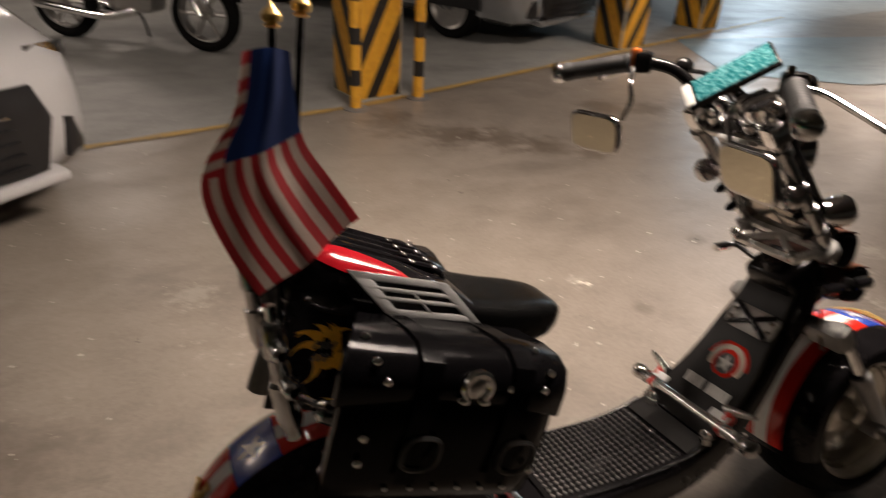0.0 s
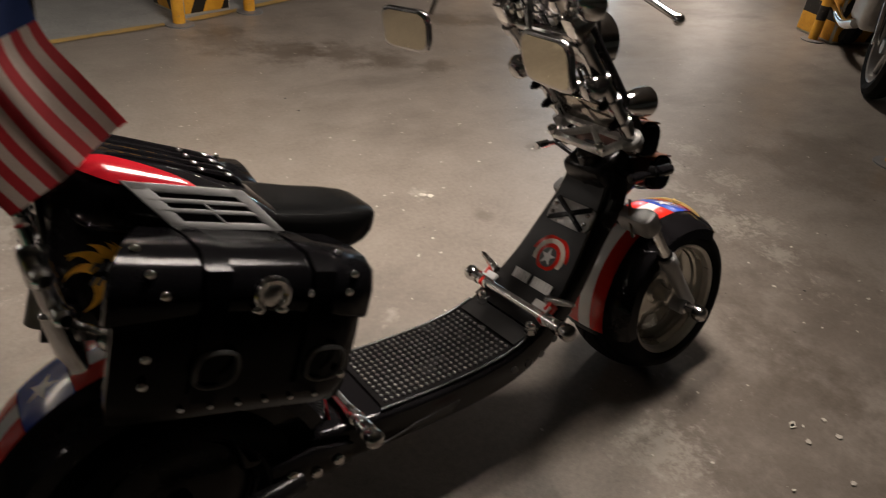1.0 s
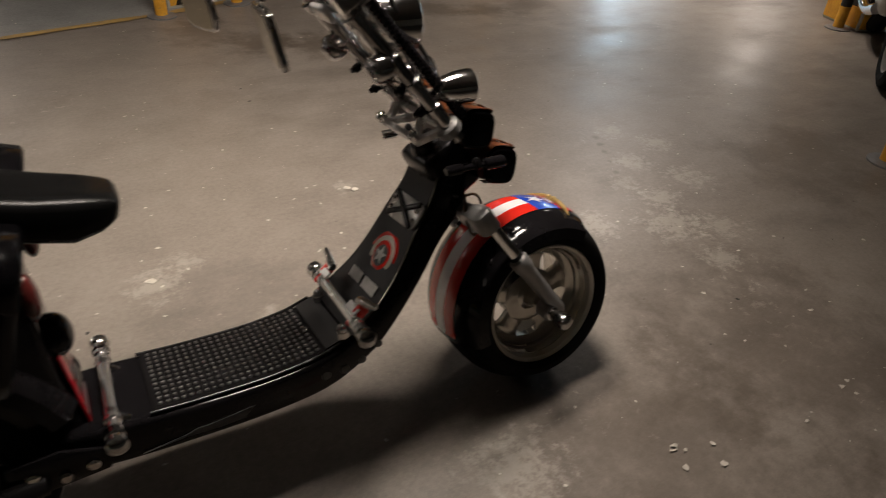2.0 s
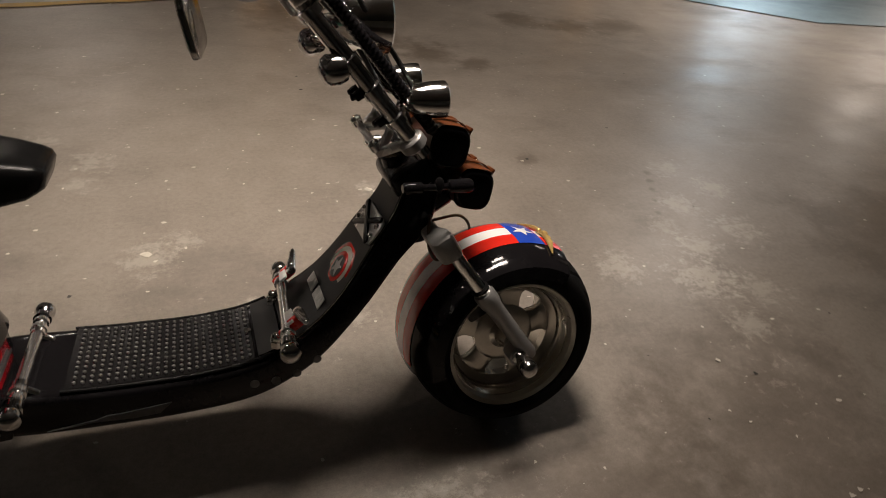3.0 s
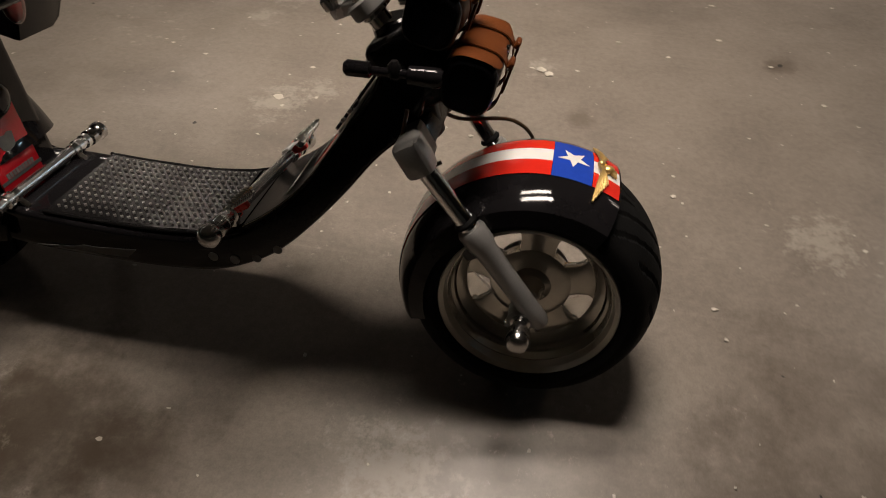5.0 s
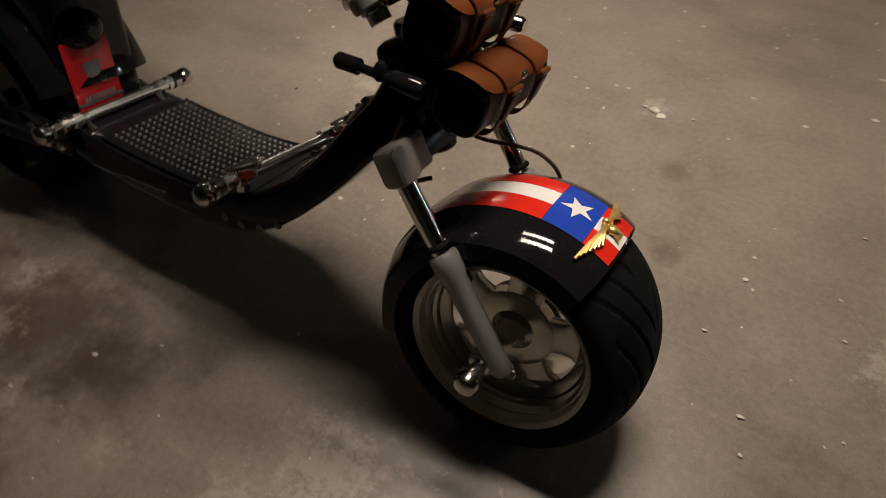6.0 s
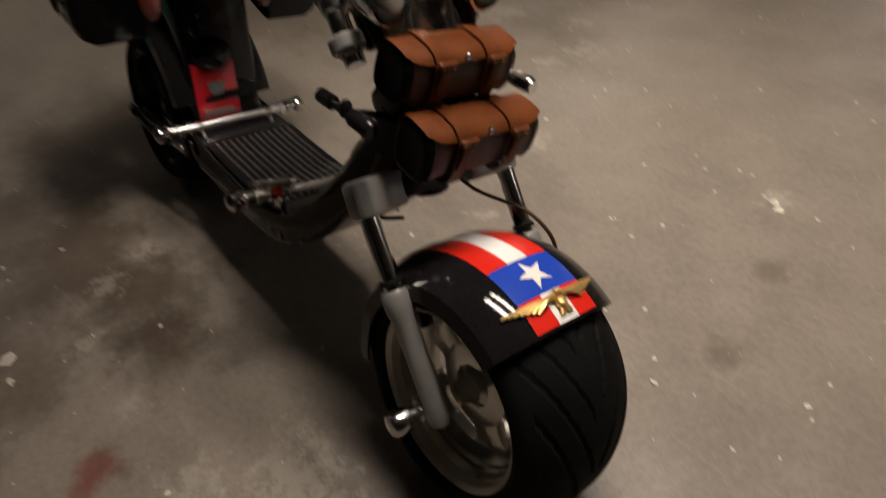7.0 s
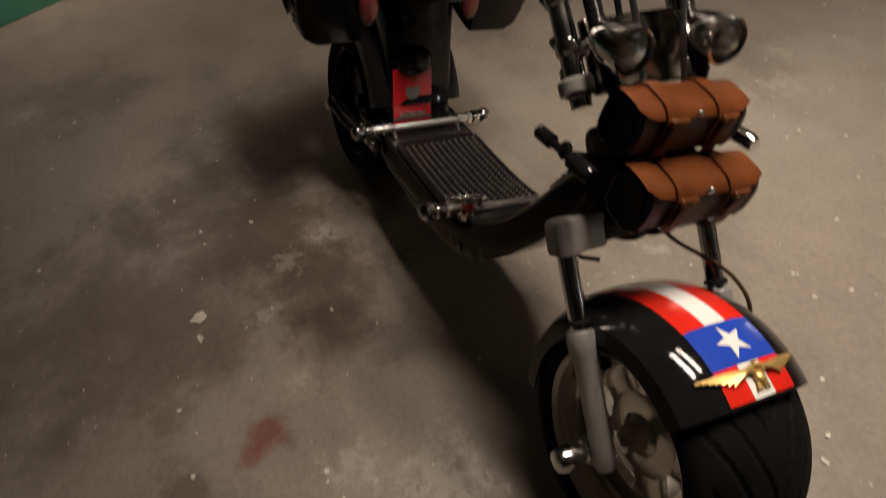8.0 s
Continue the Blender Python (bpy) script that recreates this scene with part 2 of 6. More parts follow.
def floor_material(name, tones, gloss, patches=(), scuffs=()):
    """Trowelled concrete: slow tone changes, dark staining and painted-in dimness, pale broken scuffs, specks, fine
    grain, scratches.
    """
    m, t, p = nodes_of(name)
    o = t.nodes.new("ShaderNodeTexCoord").outputs["Object"]
    big, mid, fine = noise_of(t, o, 0.6, 5.0, 0.6), noise_of(t, o, 4.6, 9.0, 0.66), noise_of(t, o, 60, 6.0, 0.72)
    col = ramp(t, big, [(0.32, tones[0]), (0.52, tones[1]), (0.70, tones[2])])
    col = mixc(t, 0.42, col, ramp(t, mid, [(0.32, tuple(v * 0.74 for v in tones[0])), (0.50, tones[1]), (0.70, tuple(v * 1.2 for v in tones[2]))]))
    col = mixc(t, 0.18, col, ramp(t, fine, [(0.32, tuple(v * 0.5 for v in tones[0])), (0.62, tuple(min(1, v * 1.5) for v in tones[2]))]))
    grain = noise_of(t, o, 240, 4.0, 0.7)
    col = mixc(t, 0.06, col, ramp(t, grain, [(0.36, tuple(v * 0.45 for v in tones[0])), (0.62, tuple(min(1, v * 1.6) for v in tones[2]))]))
    stretch = add(t, "ShaderNodeMapping", Scale=(0.8, 1.7, 1.0), Rotation=(0, 0, 0.5))
    t.links.new(o, stretch.inputs[0])
    stain = ramp(t, noise_of(t, stretch.outputs[0], 1.1, 7.0, 0.62), [(0.53, (0, 0, 0)), (0.66, (0.45, 0.45, 0.45))])
    col = mixc(t, stain, col, tuple(v * 0.58 for v in tones[0]))
    # small dark blots and hairline scratches
    blot = ramp(t, noise_of(t, o, 9.0, 7.0, 0.66), [(0.70, (0, 0, 0)), (0.80, (0.16, 0.16, 0.16))])
    col = mixc(t, blot, col, tuple(v * 0.5 for v in tones[0]))
    for turn, scale in ((0.3, (1.2, 34.0, 1.0)), (1.7, (1.6, 46.0, 1.0)), (2.6, (0.9, 40.0, 1.0))):
        thin = add(t, "ShaderNodeMapping", Scale=scale, Rotation=(0, 0, turn))
        t.links.new(o, thin.inputs[0])
        line = ramp(t, noise_of(t, thin.outputs[0], 1.6, 3.0, 0.5), [(0.685, (0, 0, 0)), (0.72, (0.10, 0.10, 0.10))])
        col = mixc(t, line, col, tuple(min(1, v * 1.55) for v in tones[2]))
    flake = noise_of(t, o, 26.0, 11.0, 0.78)
    pale = ramp(t, calc(t, "ADD", flake, calc(t, "MULTIPLY", calc(t, "SUBTRACT", noise_of(t, o, 1.7, 4.0), 0.5), 0.45)), [(0.64, (0, 0, 0)), (0.68, (0.5, 0.5, 0.5))])
    col = mixc(t, pale, col, tuple(min(1, v * 1.7) for v in tones[2]))
    uneven = noise_of(t, o, 13.0, 8.0, 0.7)

    def near(cx, cy, rad, ragged):
        d = add(t, "ShaderNodeVectorMath", operation="DISTANCE")
        t.links.new(o, d.inputs[0])
        d.inputs[1].default_value = (cx, cy, 0)
        torn = calc(t, "ADD", calc(t, "MULTIPLY", mid, 0.6), calc(t, "MULTIPLY", uneven, 0.4))
        return calc(t, "ADD", calc(t, "DIVIDE", d.outputs["Value"], rad), calc(t, "MULTIPLY", calc(t, "SUBTRACT", torn, 0.5), ragged))
    for cx, cy, rad, tone, strength in patches:
        col = mixc(t, ramp(t, near(cx, cy, rad, 4.2), [(0.35, (strength,) * 3), (1.05, (0, 0, 0))]), col, tone)
    for cx, cy, rad, tone, strength in scuffs:
        k = calc(t, "SUBTRACT", flake, calc(t, "MULTIPLY", near(cx, cy, rad, 1.6), 0.20))
        col = mixc(t, ramp(t, k, [(0.37, (0, 0, 0)), (0.47, (strength * 0.9,) * 3)]), col, tone)
    t.links.new(col, p.inputs["Base Color"])
    r = ramp(t, noise_of(t, stretch.outputs[0], 2.2, 5.0, 0.6), [(0.32, (gloss + 0.06,) * 3), (0.68, (min(1, gloss + 0.20),) * 3)])
    t.links.new(r, p.inputs["Roughness"])
    h = calc(t, "ADD", calc(t, "MULTIPLY", fine, 0.22), calc(t, "MULTIPLY", noise_of(t, o, 11, 7.0, 0.62), 1.0))
    bump(t, p, h, 0.06, 0.004)
    return m


TAN_TONES = [(0.160, 0.137, 0.114), (0.216, 0.187, 0.157), (0.262, 0.230, 0.197)]
FADED_RED, DARK_BROWN, PALE_CHALK = (0.17, 0.050, 0.040), (0.078, 0.057, 0.039), (0.42, 0.385, 0.33)
STAINS_AND_SHADE = [(-0.46, -0.605, 0.050, FADED_RED, 0.75), (-0.425, -0.64, 0.040, FADED_RED, 0.6), (0.15, 2.70, 0.26, DARK_BROWN, 0.60), (0.42, 2.56, 0.24, DARK_BROWN, 0.60), (0.64, 2.38, 0.18, DARK_BROWN, 0.60), (0.85, 2.22, 0.13, DARK_BROWN, 0.55), (1.45, 3.00, 0.22, DARK_BROWN, 0.55), (1.75, 2.86, 0.20, DARK_BROWN, 0.55), (2.10, 2.90, 0.22, DARK_BROWN, 0.5),
          (1.14, 0.97, 0.022, DARK_BROWN, 0.6), (1.11, 0.91, 0.022, DARK_BROWN, 0.6), (1.08, 0.84, 0.020, DARK_BROWN, 0.6), (1.04, 0.76, 0.018, DARK_BROWN, 0.6), (1.00, 0.68, 0.016, DARK_BROWN, 0.6), (-0.15, 2.95, 0.26, DARK_BROWN, 0.40),
          (-0.05, 3.16, 0.14, DARK_BROWN, 0.40), (-1.12, -0.44, 0.24, DARK_BROWN, 0.62), (-0.86, -0.36, 0.22, DARK_BROWN, 0.62), (-0.64, -0.40, 0.13, DARK_BROWN, 0.5), (-1.35, -0.55, 0.30, DARK_BROWN, 0.5), (-1.05, -0.60, 0.55, DARK_BROWN, 0.38), (-1.60, -0.25, 0.45, DARK_BROWN, 0.42), (-0.40, -0.77, 0.05, DARK_BROWN, 0.5), (-2.30, -0.88, 0.28, DARK_BROWN, 0.45),
          # patches at (-0.95, -0.85), (0.20, -0.42), (0.72, -0.30) paint in dimmer light
          (0.08, 0.76, 0.05, DARK_BROWN, 0.45), (0.155, 0.48, 0.045, DARK_BROWN, 0.45), (0.66, 1.14, 0.05, DARK_BROWN, 0.5), (-0.95, -0.85, 0.50, DARK_BROWN, 0.30), (-2.1, 0.6, 0.40, DARK_BROWN, 0.30), (1.9, 0.4, 0.45, DARK_BROWN, 0.35), (0.20, -0.42, 0.42, DARK_BROWN, 0.36), (0.72, -0.30, 0.50, DARK_BROWN, 0.38)]
SCUFFS = [(0.66, 0.40, 0.13, PALE_CHALK, 0.60), (0.92, 0.29, 0.19, PALE_CHALK, 0.70), (0.92, 0.06, 0.11, PALE_CHALK, 0.60), (0.97, 0.60, 0.10, PALE_CHALK, 0.5), (1.25, 1.00, 0.12, PALE_CHALK, 0.45), (-0.78, 0.69, 0.13, PALE_CHALK, 0.55),
          (-0.68, 0.77, 0.08, PALE_CHALK, 0.50), (-0.97, 1.30, 0.11, PALE_CHALK, 0.45), (-1.00, 1.14, 0.08, PALE_CHALK, 0.45), (-1.15, 1.46, 0.11, PALE_CHALK, 0.40), (-0.19, -0.32, 0.17, PALE_CHALK, 0.50), (-0.52, 0.43, 0.05, PALE_CHALK, 0.50),
          (-1.43, 1.35, 0.14, PALE_CHALK, 0.45), (-2.27, -1.09, 0.10, PALE_CHALK, 0.45), (-0.05, 1.00, 0.07, PALE_CHALK, 0.50), (-0.95, -0.42, 0.07, PALE_CHALK, 0.45), (-0.80, -0.52, 0.06, PALE_CHALK, 0.5), (-1.02, -0.30, 0.07, PALE_CHALK, 0.5), (-0.56, -0.50, 0.05, PALE_CHALK, 0.45), (-0.30, -0.47, 0.09, PALE_CHALK, 0.5), (1.02, 0.45, 0.13, PALE_CHALK, 0.6), (1.12, 0.72, 0.12, PALE_CHALK, 0.55), (1.26, 0.52, 0.15, PALE_CHALK, 0.6), (1.36, 0.82, 0.13, PALE_CHALK, 0.5), (1.08, 0.20, 0.14, PALE_CHALK, 0.55), (-0.22, 0.32, 0.05, PALE_CHALK, 0.45)]
FLOOR = floor_material("floor_concrete", TAN_TONES, 0.26, STAINS_AND_SHADE, SCUFFS)
GREY_FLOOR = floor_material("floor_grey_epoxy", [(0.19, 0.19, 0.18), (0.25, 0.25, 0.235), (0.29, 0.29, 0.275)], 0.36)
BLUE_FLOOR = floor_material("floor_blue_epoxy", [(0.12, 0.175, 0.205), (0.15, 0.215, 0.25), (0.18, 0.25, 0.285)], 0.28)
GREEN_FLOOR = floor_material("floor_green_epoxy", [(0.012, 0.07, 0.045), (0.018, 0.10, 0.062), (0.025, 0.12, 0.075)], 0.34)
LEAF_YELLOW = surface("yellow_leaf", (0.55, 0.42, 0.03), 0.5, 0, 0.3, 60, 9, 0.2)
STEM_BROWN = surface("brown_stem", (0.10, 0.06, 0.03), 0.7, 0, 0.3, 60, 9, 0.3)
LINE_PAINT = surface("line_paint", (0.40, 0.26, 0.075), 0.55, 0, 0.25, 60, 6, 0.3, dirt=(0.20, 0.17, 0.13))
FLECK = surface("paint_fleck", (0.54, 0.50, 0.43), 0.6, 0, 0.25, 80, 30, 0.3)
GRIT = surface("dark_grit", (0.05, 0.045, 0.04), 0.7, 0, 0.3, 80, 30, 0.3)

# ---------------------------------------------------------------- mesh helpers
V = Vector
I4 = Matrix.Identity(4)


def link_mesh(name, bm, material, smooth=35):
    me = bpy.data.meshes.new(name)
    bmesh.ops.recalc_face_normals(bm, faces=bm.faces)
    bm.to_mesh(me)
    bm.free()
    for m in material if isinstance(material, (list, tuple)) else [material]:
        me.materials.append(m)
    if smooth:
        me.shade_smooth()
        me.set_sharp_from_angle(angle=radians(smooth))
    return new(name, me)


BASE = {}


def thing(name, base, label, category, frame_matrix=I4, group="", kind=""):
    """An Empty at the thing's base; its parts are written in frame_matrix's coordinates."""
    ob = new(name)
    ob.empty_display_size = 0.05
    ob.matrix_world = frame_matrix @ Matrix.Translation(base)
    BASE[ob] = V(base)
    return tagged(ob, label, category, group, kind)


def part(name, bm, material, parent, label="", smooth=35):
    """One mesh under a thing or under a part."""
    off = BASE[parent]
    bmesh.ops.translate(bm, verts=bm.verts, vec=-off)
    ob = link_mesh(name, bm, material, smooth)
    ob.parent = parent
    BASE[ob] = off
    return tagged(ob, label)


def alone(name, bm, material, label, category="", kind="", group="", smooth=35):
    return tagged(link_mesh(name, bm, material, smooth), label, category, group, kind)


def grid_faces(bm, rows, close_u=False, close_v=False):
    """Faces between rows of vertices."""
    out = []
    n, k = len(rows), len(rows[0])
    for i in range(n if close_u else n - 1):
        a, b = rows[i], rows[(i + 1) % n]
        for j in range(k if close_v else k - 1):
            out.append(bm.faces.new((a[j], a[(j + 1) % k], b[(j + 1) % k], b[j])))
    return out


def ring(bm, centre, ux, uy, rx, ry, seg, power=2.0):
    vs = []
    for i in range(seg):
        a = 2 * math.pi * i / seg
        c, s = math.cos(a), math.sin(a)
        c, s = math.copysign(abs(c) ** (2 / power), c), math.copysign(abs(s) ** (2 / power), s)
        vs.append(bm.verts.new(V(centre) + ux * (rx * c) + uy * (ry * s)))
    return vs


def across(d):
    d = V(d).normalized()
    side = d.cross(V((0, 0, 1))) if abs(d.z) < 0.95 else d.cross(V((1, 0, 0)))
    side.normalize()
    return side, side.cross(d)


def lathe(bm, origin, axis, profile, seg=24, caps=True):
    """Turned shape: profile of (distance along the axis, radius)."""
    axis = V(axis).normalized()
    ux, uy = across(axis)
    rows = [ring(bm, V(origin) + axis * h, ux, uy, max(r, 1e-4), max(r, 1e-4), seg) for h, r in profile]
    grid_faces(bm, rows, close_v=True)
    if caps:
        bm.faces.new(rows[0])
        bm.faces.new(rows[-1])
    return bm


def rod(bm, p0, p1, r0, r1=None, seg=16, bevel=0.0):
    d = V(p1) - V(p0)
    h = d.length
    r1 = r0 if r1 is None else r1
    if bevel:
        prof = [(0, r0 - bevel), (bevel, r0), (h - bevel, r1), (h, r1 - bevel)]
    else:
        prof = [(0, r0), (h, r1)]
    return lathe(bm, p0, d, prof, seg)


def smooth_line(points, steps=6):
    """Catmull-Rom through the points."""
    pts = [V(p) for p in points]
    pts = [2 * pts[0] - pts[1]] + pts + [2 * pts[-1] - pts[-2]]
    out = []
    for i in range(1, len(pts) - 2):
        a, b, c, d = pts[i - 1:i + 3]
        for k in range(steps):
            s = k / steps
            out.append(0.5 * (2 * b + (c - a) * s + (2 * a - 5 * b + 4 * c - d) * s * s + (3 * b - a - 3 * c + d) * s ** 3))
    out.append(pts[-2])
    return out


def tube(bm, points, radius, seg=10, steps=6):
    line = smooth_line(points, steps) if len(points) > 2 else [V(p) for p in points]
    rows, up = [], None
    for i, p in enumerate(line):
        d = (line[min(i + 1, len(line) - 1)] - line[max(i - 1, 0)]).normalized()
        if up is None:
            ux, uy = across(d)
        else:
            ux = (up - d * up.dot(d)).normalized()
            uy = ux.cross(d)
        up = ux
        r = radius[0] + (radius[1] - radius[0]) * i / (len(line) - 1) if isinstance(radius, tuple) else radius
        rows.append(ring(bm, p, ux, uy, r, r, seg))
    grid_faces(bm, rows, close_v=True)
    bm.faces.new(rows[0])
    bm.faces.new(rows[-1])
    return bm


def box(bm, centre, size, turn=(0, 0, 0), bevel=0.0, seg=2):
    part_bm = bmesh.new()
    bmesh.ops.create_cube(part_bm, size=1.0)
    bmesh.ops.scale(part_bm, verts=part_bm.verts, vec=V(size))
    if bevel:
        bmesh.ops.bevel(part_bm, geom=part_bm.edges[:], offset=bevel, segments=seg, profile=0.5, affect="EDGES")
    bmesh.ops.transform(part_bm, matrix=pose(*centre, *turn), verts=part_bm.verts)
    return merge(bm, part_bm)


def merge(bm, other, matrix=I4):
    me = bpy.data.meshes.new("scratch")
    other.to_mesh(me)
    other.free()
    me.transform(matrix)
    bm.from_mesh(me)
    bpy.data.meshes.remove(me)
    return bm


def ball(bm, centre, radii, seg=20, rings=12, turn=(0, 0, 0)):
    o = bmesh.new()
    bmesh.ops.create_uvsphere(o, u_segments=seg, v_segments=rings, radius=1.0)
    r = radii if isinstance(radii, tuple) else (radii,) * 3
    bmesh.ops.scale(o, verts=o.verts, vec=V(r))
    return merge(bm, o, pose(*centre, *turn))


def slab(bm, outline, matrix, depth, bevel=0.0, seg=2):
    """A flat outline (x, y) given thickness along z, laid by matrix; edges rounded."""
    o = bmesh.new()
    bot = [o.verts.new((x, y, 0)) for x, y in outline]
    f = o.faces.new(bot)
    ext = bmesh.ops.extrude_face_region(o, geom=[f])
    bmesh.ops.translate(o, verts=[g for g in ext["geom"] if isinstance(g, bmesh.types.BMVert)], vec=(0, 0, depth))
    if bevel:
        bmesh.ops.bevel(o, geom=o.edges[:], offset=bevel, segments=seg, profile=0.5, affect="EDGES")
    return merge(bm, o, matrix)


def star_outline(r, inner=0.40, turn=90):
    return [((r if k % 2 == 0 else r * inner) * math.cos(radians(turn + 36 * k)), (r if k % 2 == 0 else r * inner) * math.sin(radians(turn + 36 * k))) for k in range(10)]


def axes(origin, x, y):
    """A pose whose x and y run along the given ways."""
    x = V(x).normalized()
    z = x.cross(V(y)).normalized()
    y = z.cross(x)
    m = Matrix((x, y, z)).transposed().to_4x4()
    return Matrix.Translation(origin) @ m


# ---------------------------------------------------------------- the room
ROOM = (-13.0, 17.0, -7.0, 20.0)


def floor_sheet(name, outline, material, label, z):
    bm = bmesh.new()
    bm.faces.new([bm.verts.new((x, y, z)) for x, y in outline])
    return alone(name, bm, material, label, "floor", "structure", smooth=0)


def bay_edge(x):
    return 3.48 + 0.40 * x if x > -0.2 else 3.40 + 0.25 * (x + 0.2)


x0, x1, y0, y1 = ROOM
bm = bmesh.new()
box(bm, ((x0 + x1) / 2, (y0 + y1) / 2, -0.1), (x1 - x0, y1 - y0, 0.2))
alone("floor", bm, FLOOR, "stained tan concrete garage floor with scuffs", "floor", "structure", smooth=0)
floor_sheet("floor_grey", [(x0, bay_edge(x0)), (-0.2, bay_edge(-0.2)), (4.0, bay_edge(4.0)), (x1, bay_edge(4.0) + 3.5), (x1, y1), (x0, y1)], GREY_FLOOR, "grey painted parking bay floor", 0.003)
floor_sheet("floor_blue", [(3.15, 3.62), (4.1, 3.05), (5.4, 2.92), (7.2, 3.4), (7.0, 4.7), (3.75, 5.0)], BLUE_FLOOR, "blue painted parking bay floor", 0.006)
floor_sheet("floor_green", [(-2.7, -2.05), (-5.9, 2.2), (-12.9, 2.2), (-12.9, -6.9), (-2.7, -6.9)], GREEN_FLOOR, "dark green painted bay floor", 0.003)
bm = bmesh.new()
o = bmesh.new()
uy = V((-0.43, 1, 0)).normalized()
rows = []
for k in range(120):
    s = -9.5 + k * 0.14
    w = 0.030 + 0.006 * math.sin(k * 1.7) + 0.004 * math.sin(k * 5.1)
    p = V((s * 0.9, bay_edge(s * 0.9), 0.006))
    rows.append([o.verts.new(p - uy * w), o.verts.new(p + uy * w)])
grid_faces(o, rows)
merge(bm, o)
alone("floor_line", bm, LINE_PAINT, "worn yellow painted line on the floor", "floor marking", "structure", smooth=0)

bm = bmesh.new()
box(bm, ((x0 + x1) / 2, (y0 + y1) / 2, CEILING + 0.1), (x1 - x0, y1 - y0, 0.2))
for k in range(6):
    box(bm, (x0 + 3 + 5 * k, (y0 + y1) / 2, CEILING - 0.02), (0.4, y1 - y0 - 0.02, 0.04), bevel=0.008)
alone("ceiling", bm, CONCRETE, "bare concrete garage ceiling with shallow beams", "ceiling", "structure", smooth=0)
for name, c, size in (
    ("wall_west", (x0 - 0.1, (y0 + y1) / 2, CEILING / 2), (0.2, y1 - y0 + 0.4, CEILING)),
    ("wall_east", (x1 + 0.1, (y0 + y1) / 2, CEILING / 2), (0.2, y1 - y0 + 0.4, CEILING)),
    ("wall_south", ((x0 + x1) / 2, y0 - 0.1, CEILING / 2), (x1 - x0, 0.2, CEILING)),
    ("wall_north", ((x0 + x1) / 2, y1 + 0.1, CEILING / 2), (x1 - x0, 0.2, CEILING)),
):
    bm = bmesh.new()
    box(bm, c, size)
    alone(name, bm, WALL_PAINT, "plain painted concrete garage wall", "wall", "structure", smooth=0)


def luminaire(k, lx, ly, turn, tint):
    gap, length = strips(k)[:2]
    half = length / 2
    m = pose(lx, ly, CEILING, 0, 0, turn)
    lamp = thing("ceiling_light", (0, 0, 0), "white twin-tube fluorescent batten under the ceiling, out of view", "lamp", m, "garage lights")
    bm = bmesh.new()
    box(bm, (0, 0, -0.035), (length + 0.08, 0.12, 0.07), bevel=0.01)
    for e in (-half - 0.01, half + 0.01):
        box(bm, (e, 0, -0.085), (0.05, gap * 2 + 0.04, 0.03), bevel=0.006)
    part("body", bm, WHITE, lamp)
    for s in (-gap, gap):
        bm = bmesh.new()
        rod(bm, (-half, s, -0.098), (half, s, -0.098), 0.015, seg=12)
        part("tube", bm, TUBE_COOL if tint is COOL else TUBE_WARM, lamp, "glowing glass tube")
        for e in (-half - 0.015, half + 0.015):
            bm = bmesh.new()
            box(bm, (e, s, -0.09), (0.03, 0.036, 0.05), bevel=0.004)
            part("socket", bm, WHITE, lamp)


for k, (lx, ly, turn, watts, tint) in enumerate(LUMINAIRES):
    luminaire(k, lx, ly, turn, tint)


def pillar(px, py, turn, size, label, banded=-1):
    """A square pillar; px, py is the corner nearest the scooter."""
    h = size / 2
    m = pose(px, py, 0, 0, 0, turn) @ Matrix.Translation((0, size * 0.7071, 0)) @ pose(0, 0, 0, 0, 0, 45)
    p = thing("pillar", (0, 0, 0), label, "pillar", m, "garage pillars", "structure")
    bm = bmesh.new()
    box(bm, (0, 0, CEILING / 2), (size, size, CEILING), bevel=0.012)
    part("shaft", bm, WALL_PAINT, p)
    # painted steel guards on the lower half of each face
    for k in range(4):
        bm = bmesh.new()
        a = radians(90 * k)
        n = V((math.cos(a), math.sin(a), 0))
        box(bm, n * (h + 0.003) + V((0, 0, 0.62)), (0.006, size - 0.03, 1.2), (0, 0, 90 * k), bevel=0.002)
        part("guard", bm, POST_BANDS if k == banded else PILLAR_FALL, p, "yellow and black striped guard plate")
    return p


def bollard(px, py, height, label):
    b = thing("bollard", (px, py, 0), label, "bollard", I4, "bollards")
    bm = bmesh.new()
    rod(bm, (px, py, 0.004), (px, py, height), 0.036, seg=20, bevel=0.004)
    part("pipe", bm, POST_BANDS, b)
    bm = bmesh.new()
    lathe(bm, (px, py, 0), (0, 0, 1), [(0, 0.085), (0.008, 0.085), (0.012, 0.06), (0.014, 0.04)], 20)
    part("base_plate", bm, STEEL_POST, b, "dark steel base plate")


pillar(-0.20, 3.48, -30, 0.34, "concrete pillar with yellow and black chevron guards")
bollard(-0.262, 3.347, 1.0, "yellow and black banded steel bollard before the pillar")
bollard(0.23, 3.50, 1.0, "yellow and black banded steel bollard beside the pillar")
pillar(2.74, 4.60, -30, 0.36, "concrete pillar with yellow and black guards, farther off")
pillar(4.42, 5.40, -30, 0.36, "concrete pillar with yellow and black guards by the blue bays")
pillar(4.05, 1.61, -65, 0.39, "concrete pillar with worn yellow and black guards", 2)
pillar(5.42, 2.66, -65, 0.36, "concrete pillar with yellow and black guards beside blue floor")
bollard(4.00, 1.72, 0.9, "yellow and black banded steel bollard at the far pillar")
bollard(2.21, 0.26, 0.9, "yellow and black banded steel bollard at the lane's edge")

